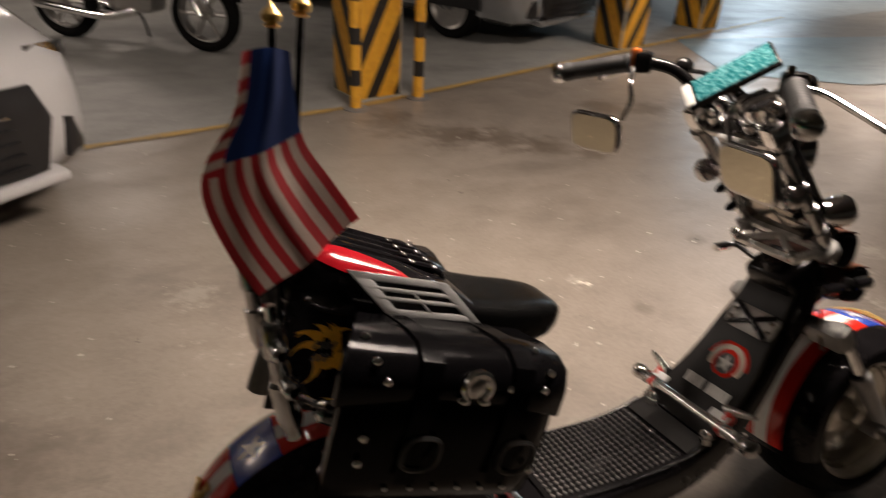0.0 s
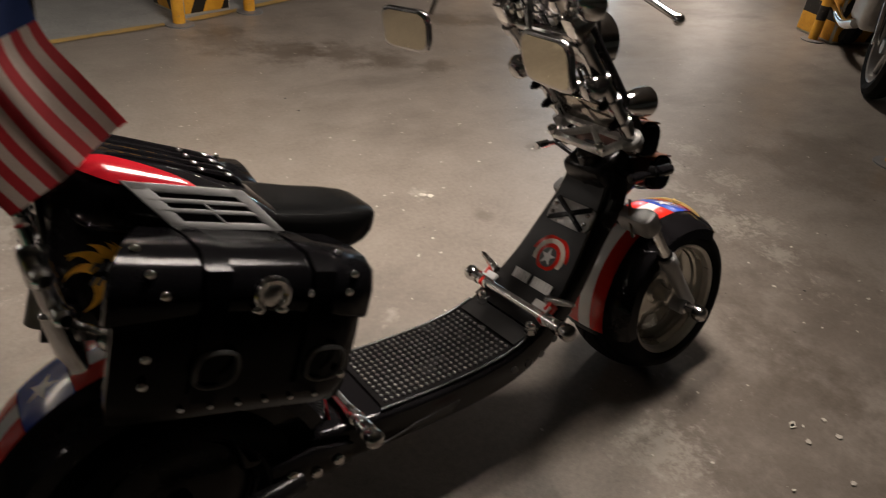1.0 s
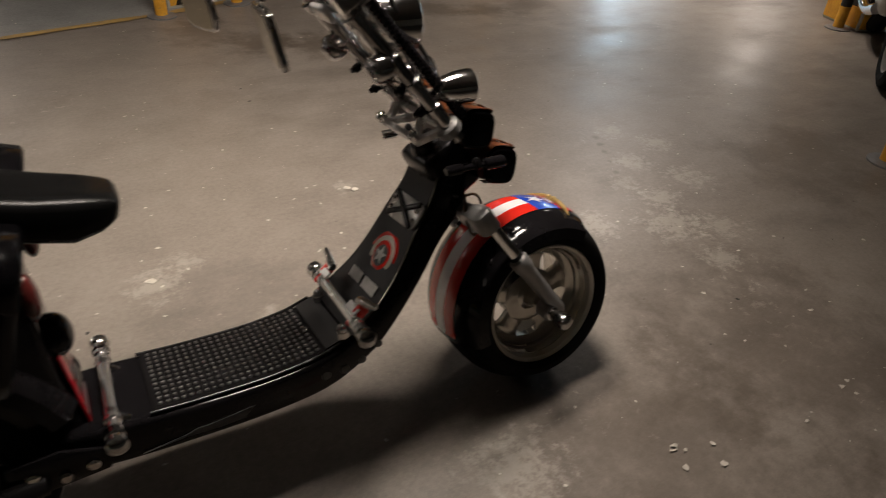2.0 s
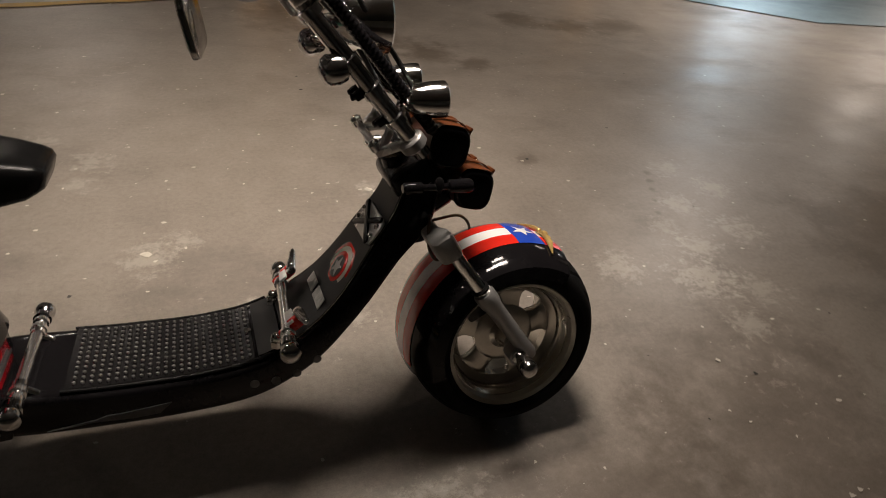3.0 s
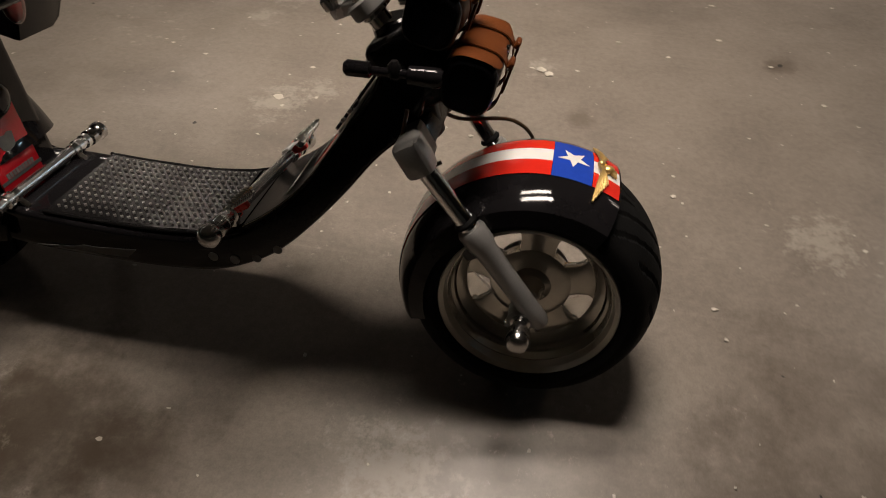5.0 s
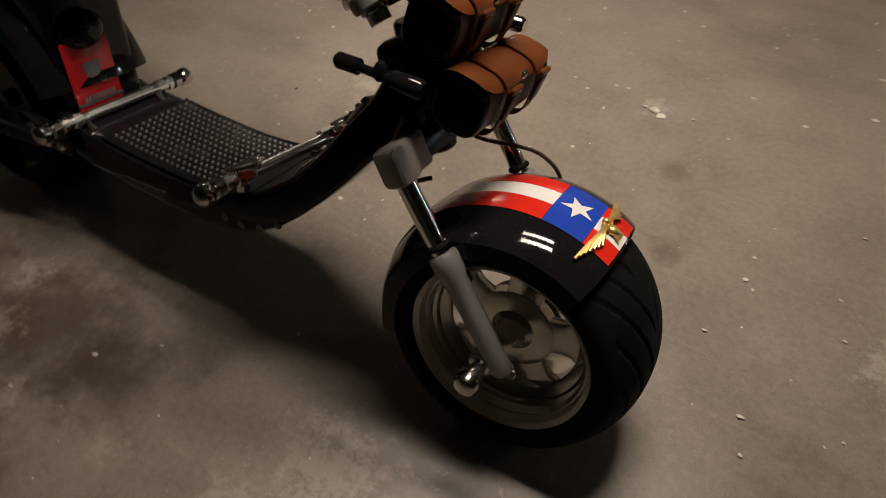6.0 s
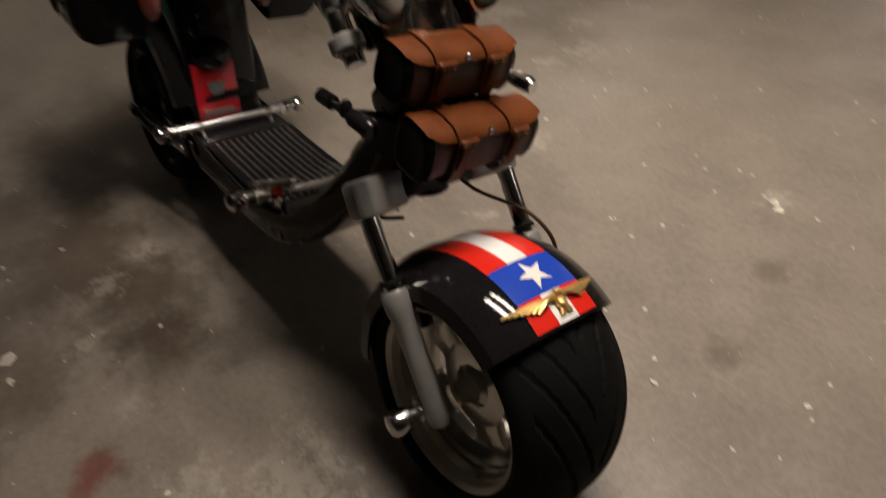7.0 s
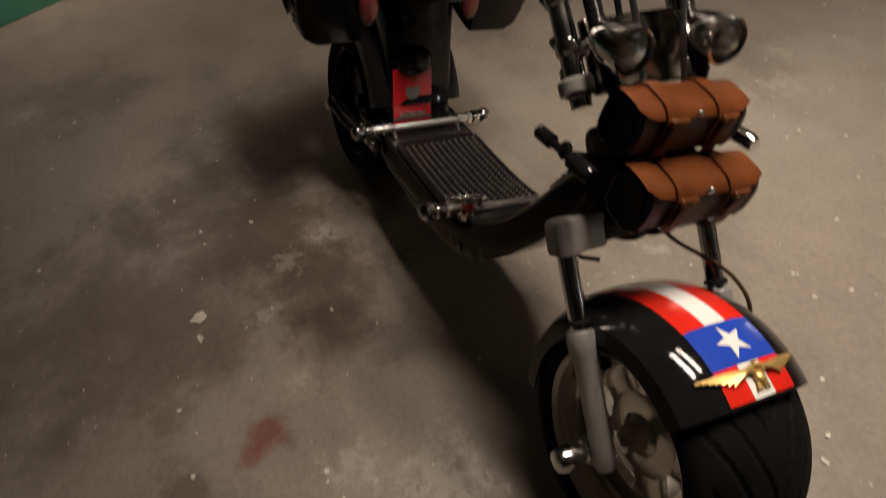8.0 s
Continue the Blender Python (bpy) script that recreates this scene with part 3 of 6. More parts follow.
# flecks of paint and grit
rng = random.Random(7)
def fleck(bm, cx, cy, size, z, n=9):
    r0 = rng.uniform(0, 6.28)
    sx, sy = rng.uniform(0.6, 1.3), rng.uniform(0.5, 1.0)
    pts = []
    for k in range(n):
        a = r0 + 2 * math.pi * k / n
        r = size * rng.uniform(0.45, 1.0)
        pts.append(bm.verts.new((cx + r * sx * math.cos(a), cy + r * sy * math.sin(a), z)))
    bm.faces.new(pts)


bm = bmesh.new()
for cx, cy, s in ((-0.86, -0.668, 0.044), (-0.79, -0.677, 0.016), (0.164, -0.503, 0.018), (0.182, -0.446, 0.016), (0.253, -0.535, 0.014), (0.273, -0.483, 0.010), (0.175, -0.45, 0.012), (0.20, -0.465, 0.008),
                  (-0.05, 0.985, 0.020), (-0.026, 0.963, 0.016), (0.058, 0.995, 0.014), (-0.08, 0.987, 0.011), (-0.146, 1.577, 0.012), (-0.382, 1.457, 0.011), (-0.375, 0.886, 0.009), (-0.284, 0.644, 0.008), (-0.182, 0.713, 0.009),
                  (0.284, 0.306, 0.007), (0.344, 0.463, 0.007), (0.413, 0.07, 0.006), (0.567, 0.189, 0.006), (0.459, 0.274, 0.006), (0.482, 1.478, 0.013), (0.63, 1.123, 0.010), (-0.78, 0.70, 0.02)):
    fleck(bm, cx, cy, s, 0.0045)
for k in range(950):
    cx, cy = rng.uniform(-2.2, 2.4), rng.uniform(-1.2, 3.6)
    fleck(bm, cx, cy, rng.choice((0.0025, 0.003, 0.004, 0.005, 0.007, 0.010)), 0.0045, 6)
alone("paint_fleck", bm, FLECK, "pale flecks of paint and plaster on the concrete", "debris", "stuff", smooth=0)
bm = bmesh.new()
for k in range(40):
    cx, cy = rng.uniform(-2.0, 2.2), rng.uniform(-1.2, 3.6)
    fleck(bm, cx, cy, rng.choice((0.003, 0.004, 0.006, 0.009)), 0.0035, 7)
for cx, cy, s in ((-0.148, 1.90, 0.016), (0.66, 1.14, 0.016)):
    fleck(bm, cx, cy, s, 0.0035)
alone("floor_grit", bm, GRIT, "dark crumbs of grit on the concrete", "debris", "stuff", smooth=0)
# ---------------------------------------------------------------- the scooter
# its own axes: x ahead, y to its left, z up; it leans on its side stand
LEAN = pose(0, -0.043, -0.002, -10, 0, 0)
AXLE = V((-0.004, 0.0, 0.227))
REAR_AXLE = V((-1.24, 0.0, 0.228))
RAKE = V((-0.513, 0, 0.858))
HEAD_LEAN = Matrix.Translation((0, 0, 0.45)) @ pose(0, 0, 0, 2.5, 0, 0) @ Matrix.Translation((0, 0, -0.45))

scooter = thing("electric_scooter", (-0.6, 0, 0), "black fat-tyred chopper scooter with chrome fork and flag stripes", "scooter", LEAN)


def steer(name, bm, material, parent=scooter, label="", smooth=35):
    bmesh.ops.transform(bm, matrix=HEAD_LEAN, verts=bm.verts)
    return part(name, bm, material, parent, label, smooth)


def tyre_mesh(centre):
    bm = bmesh.new()
    prof = [(-0.092, 0.147), (-0.104, 0.155), (-0.110, 0.166), (-0.109, 0.177), (-0.104, 0.186)]
    n = 72
    for k in range(n + 1):
        y = -0.098 + 0.196 * k / n
        prof.append((y, 0.2195 - 0.029 * abs(y / 0.098) ** 2.4))
    prof += [(-y, r) for y, r in reversed(prof[:5])]
    seg, rows = 264, []
    for i in range(seg):
        a = 2 * math.pi * i / seg
        row = []
        for y, r in prof:
            if abs(y) < 0.094 and r > 0.187:
                # slanted grooves that fan out from the middle, and two that run round
                s = abs(y) * 27.0 - a / (2 * math.pi) * 15
                cut = (s % 1.0) < 0.20 and 0.006 < abs(y) < 0.091
                r -= 0.0034 if cut else 0.0
            row.append(bm.verts.new(centre + V((r * math.cos(a), y, r * math.sin(a)))))
        rows.append(row)
    grid_faces(bm, rows, close_u=True)
    return bm


def wheel(name, centre, parent, rim, disc):
    w = part(name, tyre_mesh(centre), RUBBER, parent, "wide black road tyre on a cast wheel", 25)
    w.name = name
    for side in (-1, 1):
        bm = bmesh.new()
        lathe(bm, centre, (0, side, 0), [(0.078, 0.1385), (0.094, 0.1425), (0.100, 0.150), (0.097, 0.155), (0.088, 0.154), (0.080, 0.149), (0.078, 0.1385)], 72, caps=False)
        part("rim_lip", bm, rim, w, "pale rounded rim lip")
    bm = bmesh.new()
    lathe(bm, centre, (0, 1, 0), [(-0.079, 0.1480), (0.079, 0.1480), (0.079, 0.1375), (0.062, 0.1345), (0.058, 0.1300), (0.030, 0.1270), (-0.030, 0.1270), (-0.058, 0.1300), (-0.062, 0.1345), (-0.079, 0.1375), (-0.079, 0.1480)], 72, caps=False)
    part("rim_barrel", bm, disc, w, "polished deep rim barrel")
    # one deep-set cast disc: a hub plate, an outer ring and five broad spokes with open windows between
    mid = centre - V((0, 0.026, 0))
    bm = bmesh.new()
    lathe(bm, mid, (0, 1, 0), [(-0.012, 0.020), (-0.014, 0.058), (-0.010, 0.070), (0.010, 0.070), (0.014, 0.058), (0.012, 0.020), (-0.012, 0.020)], 60, caps=False)
    part("hub_plate", bm, disc, w, "", 30)
    bm = bmesh.new()
    lathe(bm, mid, (0, 1, 0), [(-0.010, 0.111), (-0.016, 0.115), (-0.024, 0.1275), (0.024, 0.1275), (0.016, 0.115), (0.010, 0.111), (-0.010, 0.111)], 60, caps=False)
    part("outer_ring", bm, disc, w, "", 30)
    for k in range(5):
        a0 = radians(14 + 72 * k)
        edge = ((0.060, 33), (0.070, 26), (0.088, 20), (0.102, 19), (0.112, 22), (0.118, 28))
        pts = [(r * math.cos(a0 + radians(h)), r * math.sin(a0 + radians(h))) for r, h in edge]
        pts.append((0.121 * math.cos(a0), 0.121 * math.sin(a0)))
        pts += [(r * math.cos(a0 - radians(h)), r * math.sin(a0 - radians(h))) for r, h in reversed(edge)]
        bm = bmesh.new()
        slab(bm, pts, axes(mid + V((0, 0.009, 0)), (1, 0, 0), (0, 0, 1)), 0.018, 0.004)
        part("spoke", bm, disc, w)
    bm = bmesh.new()
    lathe(bm, centre, (0, 1, 0), [(-0.080, 0.012), (-0.078, 0.018), (-0.060, 0.021), (-0.046, 0.026), (-0.040, 0.036), (0.020, 0.036), (0.050, 0.024), (0.078, 0.018), (0.080, 0.012)], 40)
    part("hub", bm, disc, w)
    bm = bmesh.new()
    lathe(bm, mid, (0, 1, 0), [(0.030, 0.036), (0.030, 0.066), (0.034, 0.066), (0.034, 0.036)], 40, caps=False)
    part("brake_disc", bm, CAST, w)
    return w


def fender_point(centre, radius, deg, y, lift=0.0, half=0.118):
    a = radians(deg)
    r = radius - 0.034 * (abs(y) / half) ** 2.8 + lift
    return centre + V((r * math.cos(a), y, r * math.sin(a)))


def fender_mesh(centre, radius, start, end, half=0.118):
    bm = bmesh.new()
    steps, rows = 60, []
    ys = [half * math.sin(math.pi / 2 * k / 11) for k in range(-11, 12)]
    for i in range(steps + 1):
        d = start + (end - start) * i / steps
        row = [bm.verts.new(fender_point(centre, radius, d, -half, -0.026, half) - V((0, 0.003, 0)))]
        row += [bm.verts.new(fender_point(centre, radius, d, y, 0, half)) for y in ys]
        row.append(bm.verts.new(fender_point(centre, radius, d, half, -0.026, half) + V((0, 0.003, 0))))
        row.append(bm.verts.new(fender_point(centre, radius, d, half, -0.026, half) - V((0, 0.001, 0))))
        row += [bm.verts.new(fender_point(centre, radius, d, y, -0.004, half)) for y in reversed(ys)]
        row.append(bm.verts.new(fender_point(centre, radius, d, -half, -0.026, half) + V((0, 0.001, 0))))
        rows.append(row)
    grid_faces(bm, rows, close_v=True)
    bm.faces.new(rows[0])
    bm.faces.new(rows[-1])
    return bm


def fender_patch(centre, radius, d0, d1, ya, yb, lift=0.0014, n=None):
    bm = bmesh.new()
    n = n or max(4, int(abs(d1 - d0) / 3))
    rows = [[bm.verts.new(fender_point(centre, radius, d0 + (d1 - d0) * i / n, ya + (yb - ya) * j / 5, lift)) for j in range(6)] for i in range(n + 1)]
    grid_faces(bm, rows)
    return bm


def fender_star(centre, radius, deg, size, lift=0.0026):
    bm = bmesh.new()
    mid = bm.verts.new(fender_point(centre, radius, deg, 0, lift))
    pts = [bm.verts.new(fender_point(centre, radius, deg + math.degrees(u / radius), v, lift)) for u, v in star_outline(size, 0.40, 200)]
    for k in range(10):
        bm.faces.new((mid, pts[k], pts[(k + 1) % 10]))
    return bm


def winged_badge(centre, radius, deg, parent):
    bm = bmesh.new()
    p = fender_point(centre, radius, deg - 1.0, 0, 0.006)
    ball(bm, p, (0.011, 0.009, 0.007), 12, 8)
    badge = part("winged_badge", bm, GOLD, parent, "gold cast badge with spread wings")
    bm = bmesh.new()
    ball(bm, fender_point(centre, radius, deg + 2.4, 0, 0.010), 0.006, 10, 6)
    part("badge_head", bm, GOLD, badge)
    for side in (-1, 1):
        for k in range(7):
            bm = bmesh.new()
            f = k / 6
            p0 = fender_point(centre, radius, deg + 1.0 + 1.2 * f, side * 0.006, 0.008)
            p1 = fender_point(centre, radius, deg + 3.2 - 4.6 * f, side * (0.088 - 0.046 * f), 0.005)
            tube(bm, [p0, (p0 + p1) / 2 + V((0, 0, 0.004)), p1], (0.0042, 0.0020), 6, 3)
            part("feather", bm, GOLD, badge)
    tail = fender_point(centre, radius, deg - 5.0, 0, 0.005)
    for s in (-0.010, -0.004, 0.004, 0.010):
        bm = bmesh.new()
        tube(bm, [p, tail + V((0, s, 0))], (0.004, 0.002), 6)
        part("feather", bm, GOLD, badge)
    return badge


def dressed_fender(name, centre, radius, start, end, blue, tail, label):
    f = part(name, fender_mesh(centre, radius, start, end), GLOSS_BLACK, scooter, label, 40)
    f.name = name
    b0, b1 = blue
    for material, ya, yb in ((RED, -0.058, -0.0192), (WHITE, -0.0188, 0.0188), (RED, 0.0192, 0.058)):
        part("stripe", fender_patch(centre, radius, b1 + 0.1, tail[1], ya, yb), material, f, "glossy red stripe decal" if material is RED else "glossy white stripe decal", 60)
        part("stripe", fender_patch(centre, radius, tail[0], b0 - 0.1, ya, yb), material, f, "glossy red stripe decal" if material is RED else "glossy white stripe decal", 60)
    part("blue_panel", fender_patch(centre, radius, b0, b1, -0.058, 0.058), BLUE, f, "glossy blue decal panel", 60)
    part("star", fender_star(centre, radius, (b0 + b1) / 2, 0.027), WHITE, f, "white five-pointed star decal", 0)
    return f


front_wheel = wheel("front_wheel", AXLE, scooter, RIM_PAINT, DISC_POLISH)
front_fender = dressed_fender("front_fender", AXLE, 0.2320, 59, 194, (72, 88), (60.2, 190), "glossy black front fender with flag decals")
front_badge = winged_badge(AXLE, 0.2320, 67.5, scooter)
# the steered front wheel leans a little more than the frame and stands ahead of the fork's foot
WHEEL_SET = Matrix.Translation(AXLE + V((0.011, -0.012, 0.002))) @ pose(0, 0, 0, -2.5, 0, 0) @ Matrix.Translation(-AXLE)
for ob in (front_wheel, front_fender, front_badge):
    off = Matrix.Translation(BASE[scooter])
    for piece in (ob, *ob.children_recursive):
        piece.data.transform(off.inverted() @ WHEEL_SET @ off)
rear_wheel = wheel("rear_wheel", REAR_AXLE, scooter, SATIN_BLACK, SATIN_BLACK)
bm = bmesh.new()
lathe(bm, REAR_AXLE, (0, 1, 0), [(-0.062, 0.03), (-0.066, 0.09), (-0.058, 0.118), (-0.040, 0.126), (0.040, 0.126), (0.058, 0.118), (0.066, 0.09), (0.062, 0.03)], 48)
part("hub_motor", bm, SATIN_BLACK, rear_wheel, "closed black hub motor")
rear_fender = part("rear_fender", fender_mesh(REAR_AXLE, 0.300, 22, 152), GLOSS_BLACK, scooter, "glossy black rear fender with flag decals", 40)
for material, ya, yb in ((RED, -0.058, -0.0192), (WHITE, -0.0188, 0.0188), (RED, 0.0192, 0.058)):
    part("stripe", fender_patch(REAR_AXLE, 0.300, 126.2, 150, ya, yb), material, rear_fender, "glossy stripe decal", 60)
    part("stripe", fender_patch(REAR_AXLE, 0.300, 60, 109.8, ya, yb), material, rear_fender, "glossy stripe decal", 60)
part("blue_panel", fender_patch(REAR_AXLE, 0.300, 110, 126, -0.058, 0.058), BLUE, rear_fender, "glossy blue decal panel", 60)
part("star", fender_star(REAR_AXLE, 0.300, 118, 0.028), WHITE, rear_fender, "white five-pointed star decal", 0)
winged_badge(REAR_AXLE, 0.300, 140, scooter)

# frame: one box beam that runs level as the deck and sweeps up to the head
BEAM = [
    ((-1.06, 0.290), (-1.06, 0.215), 0.095), ((-0.95, 0.287), (-0.95, 0.200), 0.112), ((-0.80, 0.277), (-0.80, 0.196), 0.117),
    ((-0.66, 0.275), (-0.66, 0.196), 0.117), ((-0.56, 0.284), (-0.545, 0.208), 0.116), ((-0.495, 0.305), (-0.462, 0.243), 0.114),
    ((-0.445, 0.338), (-0.408, 0.281), 0.110), ((-0.395, 0.378), (-0.352, 0.337), 0.102), ((-0.352, 0.428), (-0.302, 0.394), 0.093),
    ((-0.310, 0.488), (-0.252, 0.457), 0.083), ((-0.262, 0.556), (-0.190, 0.521), 0.072), ((-0.240, 0.615), (-0.170, 0.590), 0.066),
]


def beam_mesh():
    bm = bmesh.new()
    tops = smooth_line([(a[0], w, a[1]) for a, b, w in BEAM], 4)
    lows = smooth_line([(b[0], w, b[1]) for a, b, w in BEAM], 4)
    rows = []
    for a, b in zip(tops, lows):
        ta, tb = V((a.x, 0, a.z)), V((b.x, 0, b.z))
        rows.append(ring(bm, (ta + tb) / 2, V((0, 1, 0)), (ta - tb).normalized(), a.y, (ta - tb).length / 2, 48, 9.0))
    grid_faces(bm, rows, close_v=True)
    bm.faces.new(rows[0])
    bm.faces.new(rows[-1])
    return bm


def deck_z(x):
    pts = [(-1.06, 0.290), (-0.95, 0.287), (-0.80, 0.277), (-0.66, 0.275), (-0.56, 0.284), (-0.495, 0.305), (-0.445, 0.338)]
    return float(np.interp(x, [p[0] for p in pts], [p[1] for p in pts]))


part("frame_beam", beam_mesh(), GLOSS_BLACK, scooter, "glossy black swept frame beam", 40)
bm = bmesh.new()
rows = [[bm.verts.new((x, y, deck_z(x) + lift)) for y, lift in ((-0.104, -0.004), (-0.101, 0.004), (-0.05, 0.0045), (0.05, 0.0045), (0.101, 0.004), (0.104, -0.004))] for x in np.linspace(-0.865, -0.540, 16)]
grid_faces(bm, rows)
mat = part("foot_mat", bm, SATIN_BLACK, scooter, "black studded rubber foot mat")
bm = bmesh.new()
for i in range(23):
    for j in range(12):
        x, y = -0.850 + i * 0.0137, -0.088 + j * 0.0160
        box(bm, (x, y, deck_z(x) + 0.0062), (0.0048, 0.0052, 0.0038), (0, 0, 45))
part("grip_studs", bm, CAST, mat, "rows of small worn metal grip studs", 0)["kind"] = "stuff"
for s in (-1, 1):
    bm = bmesh.new()
    tube(bm, [(x, s * 0.1055, deck_z(x) + 0.002) for x in np.linspace(-0.87, -0.50, 9)], 0.0035, 8, 3)
    part("deck_trim", bm, SATIN_BLACK, scooter, "black edge trim along the deck")
bm = bmesh.new()
rows = [[bm.verts.new((x, y, deck_z(x) + 0.0035)) for y in (-0.098, -0.05, 0, 0.05, 0.098)] for x in np.linspace(-0.534, -0.488, 5)]
grid_faces(bm, rows)
part("toe_plate", bm, NECK_SATIN, scooter, "plain charcoal toe plate")
# satin cover sheet up the face of the neck, with a thin metal edge
tops = smooth_line([(a[0], w, a[1]) for a, b, w in BEAM[5:]], 4)
bm = bmesh.new()
rows, edges = [], ([], [])
for k in range(1, len(tops) - 1):
    along = tops[k + 1] - tops[k - 1]
    n = V((-along.z, 0, along.x)).normalized()
    p, w = V((tops[k].x, 0, tops[k].z)), tops[k].y - 0.009
    rows.append([bm.verts.new(p + n * h + V((0, y, 0))) for y, h in ((-w, -0.003), (-w + 0.001, 0.0022), (-w / 2, 0.0026), (w / 2, 0.0026), (w - 0.001, 0.0022), (w, -0.003))])
    for e, q in zip(edges, (-1, 1)):
        e.append(p + n * 0.0006 + V((0, q * (w + 0.003), 0)))
grid_faces(bm, rows)
neck_cover = part("neck_cover", bm, NECK_SATIN, scooter, "satin charcoal cover up the neck")
for e in edges:
    bm = bmesh.new()
    tube(bm, e, 0.0014, 6, 1)
    part("edge_trim", bm, SMOKED_CHROME, neck_cover, "thin dark metal edge")
bm = bmesh.new()
lathe(bm, (-0.546, 0.0, deck_z(-0.546) + 0.004), (0, 0, 1), [(0, 0.007), (0.003, 0.007), (0.0045, 0.004)], 12)
part("deck_screw", bm, CHROME, scooter)
# round plugs and decals on the flanks of the beam
for s in (-1, 1):
    for k in range(4):
        bm = bmesh.new()
        x = -0.545 + 0.04 * k
        z = 0.245 + (0.0 if k < 2 else 0.008 * (k - 1) ** 2)
        lathe(bm, (x, s * (0.1150 if k < 2 else 0.1165 - 0.0026 * k), z), (0, s, 0), [(0, 0.009), (0.002, 0.009), (0.003, 0.006)], 14)
        part("plug", bm, PALE_GREY_PRINT, scooter, "small grey round plug")
    bm = bmesh.new()
    slab(bm, [(-0.14, 0.0), (-0.06, 0.004), (0.0, 0.0), (0.045, 0.002), (0.066, 0.022), (-0.02, 0.014), (-0.04, 0.015), (-0.06, 0.009)], axes((-0.76, s * 0.1172, 0.213), (1, 0, 0), (0, 0, 1)), -0.002 * s, 0)
    part("side_decal", bm, GREY_PRINT, scooter, "grey wing-shaped side decal")

# round shield emblem and lettering on the neck
NECK_UP = V((0.043, 0, 0.060)).normalized()
NECK_N = V((-0.060, 0, 0.043)).normalized()


def neck_point(s, y=0.0, lift=0.0):
    """s metres up the neck from the emblem's centre."""
    return V((-0.356, 0, 0.423)) + NECK_UP * (s - 0.004) + V((0, y - 0.008, 0)) + NECK_N * lift


emblem = None
for k, (r, material, label) in enumerate(((0.056, RED, "red ring"), (0.046, SHIELD_CREAM, "cream ring"), (0.034, RED, "red ring"), (0.024, GREY_PRINT, "dark centre"))):
    bm = bmesh.new()
    lathe(bm, neck_point(0, 0, -0.001 + 0.0012 * k), NECK_N, [(0, r), (0.003, r), (0.0034, r - 0.0006)], 40)
    emblem = part("emblem", bm, material, scooter, "round red and cream shield emblem") if emblem is None else emblem
    if k:
        part("emblem_ring", bm, material, emblem, label)
bm = bmesh.new()
slab(bm, star_outline(0.022, 0.40), axes(neck_point(0, 0, 0.0055), (0, -1, 0), NECK_UP), 0.0018)
part("emblem_star", bm, CANVAS_WHITE, emblem, "pale star", 0)
for k in range(12):
    if k == 5:
        continue
    bm = bmesh.new()
    y = 0.058 - k * 0.0105
    slab(bm, [(-0.0043, -0.0125), (0.0043, -0.0125), (0.0043, 0.0125), (-0.0043, 0.0125)], axes(neck_point(-0.066, y, 0.013), (0, -1, 0), NECK_UP), 0.0015)
    part("letter_bar", bm, CANVAS_WHITE, scooter, "white block of lettering", 0)

# crossed bracket high on the neck
bm = bmesh.new()
bow = [(-0.064, -0.014), (-0.060, -0.026), (-0.046, -0.031), (0.046, -0.031), (0.060, -0.026), (0.064, -0.014), (0.064, 0.014), (0.060, 0.025), (0.046, 0.029), (-0.046, 0.029), (-0.060, 0.025), (-0.064, 0.014)]
slab(bm, bow, axes(neck_point(0.112, 0, 0.004), (0, -1, 0), NECK_UP), 0.005, 0.0012)
bracket = part("cross_bracket", bm, PALE_CAST, scooter, "pale bracket plate under a black cross")
for k, turn in enumerate((27, -27)):
    bm = bmesh.new()
    q = radians(turn)
    bar_axes = axes(neck_point(0.112, 0, 0.0085 + 0.001 * k), V((0, -math.cos(q), 0)) + NECK_UP * math.sin(q), V((0, math.sin(q), 0)) + NECK_UP * math.cos(q))
    slab(bm, [(-0.060, -0.004), (-0.056, -0.006), (0, -0.0060), (0.056, -0.006), (0.060, -0.004), (0.060, 0.004), (0.056, 0.006), (0, 0.0060), (-0.056, 0.006), (-0.060, 0.004)], bar_axes, 0.005, 0.0012)
    part("cross_bar", bm, SATIN_BLACK, bracket, "black cross bar")
for y in (-0.050, 0.050):
    for u in (-0.010, 0.010):
        bm = bmesh.new()
        ball(bm, neck_point(0.112 + u, y, 0.010), (0.0065, 0.0065, 0.005), 14, 8)
        part("rivet", bm, CHROME, bracket, "domed chrome rivet")


def foot_bar(x, z, ya, yb, label):
    bm = bmesh.new()
    rod(bm, (x, ya + 0.03, z), (x, yb - 0.03, z), 0.0105, seg=16)
    b = part("foot_bar", bm, BAR_CHROME, scooter, label)
    for y, s in ((ya, 1), (yb, -1)):
        bm = bmesh.new()
        lathe(bm, (x, y - s * 0.004, z), (0, s, 0), [(0, 0.006), (0.003, 0.013), (0.010, 0.0185), (0.020, 0.0190), (0.028, 0.0160), (0.033, 0.012), (0.035, 0.0165), (0.050, 0.0165), (0.053, 0.011)], 24)
        part("end_knob", bm, DARK_CHROME, b, "rounded dark chrome end knob")
        bm = bmesh.new()
        lathe(bm, (x, y + s * 0.052, z), (0, s, 0), [(0, 0.0145), (0.010, 0.0145), (0.012, 0.011), (0.022, 0.011), (0.024, 0.0145), (0.034, 0.0145)], 20)
        part("collar", bm, BAR_CHROME, b)
    return b


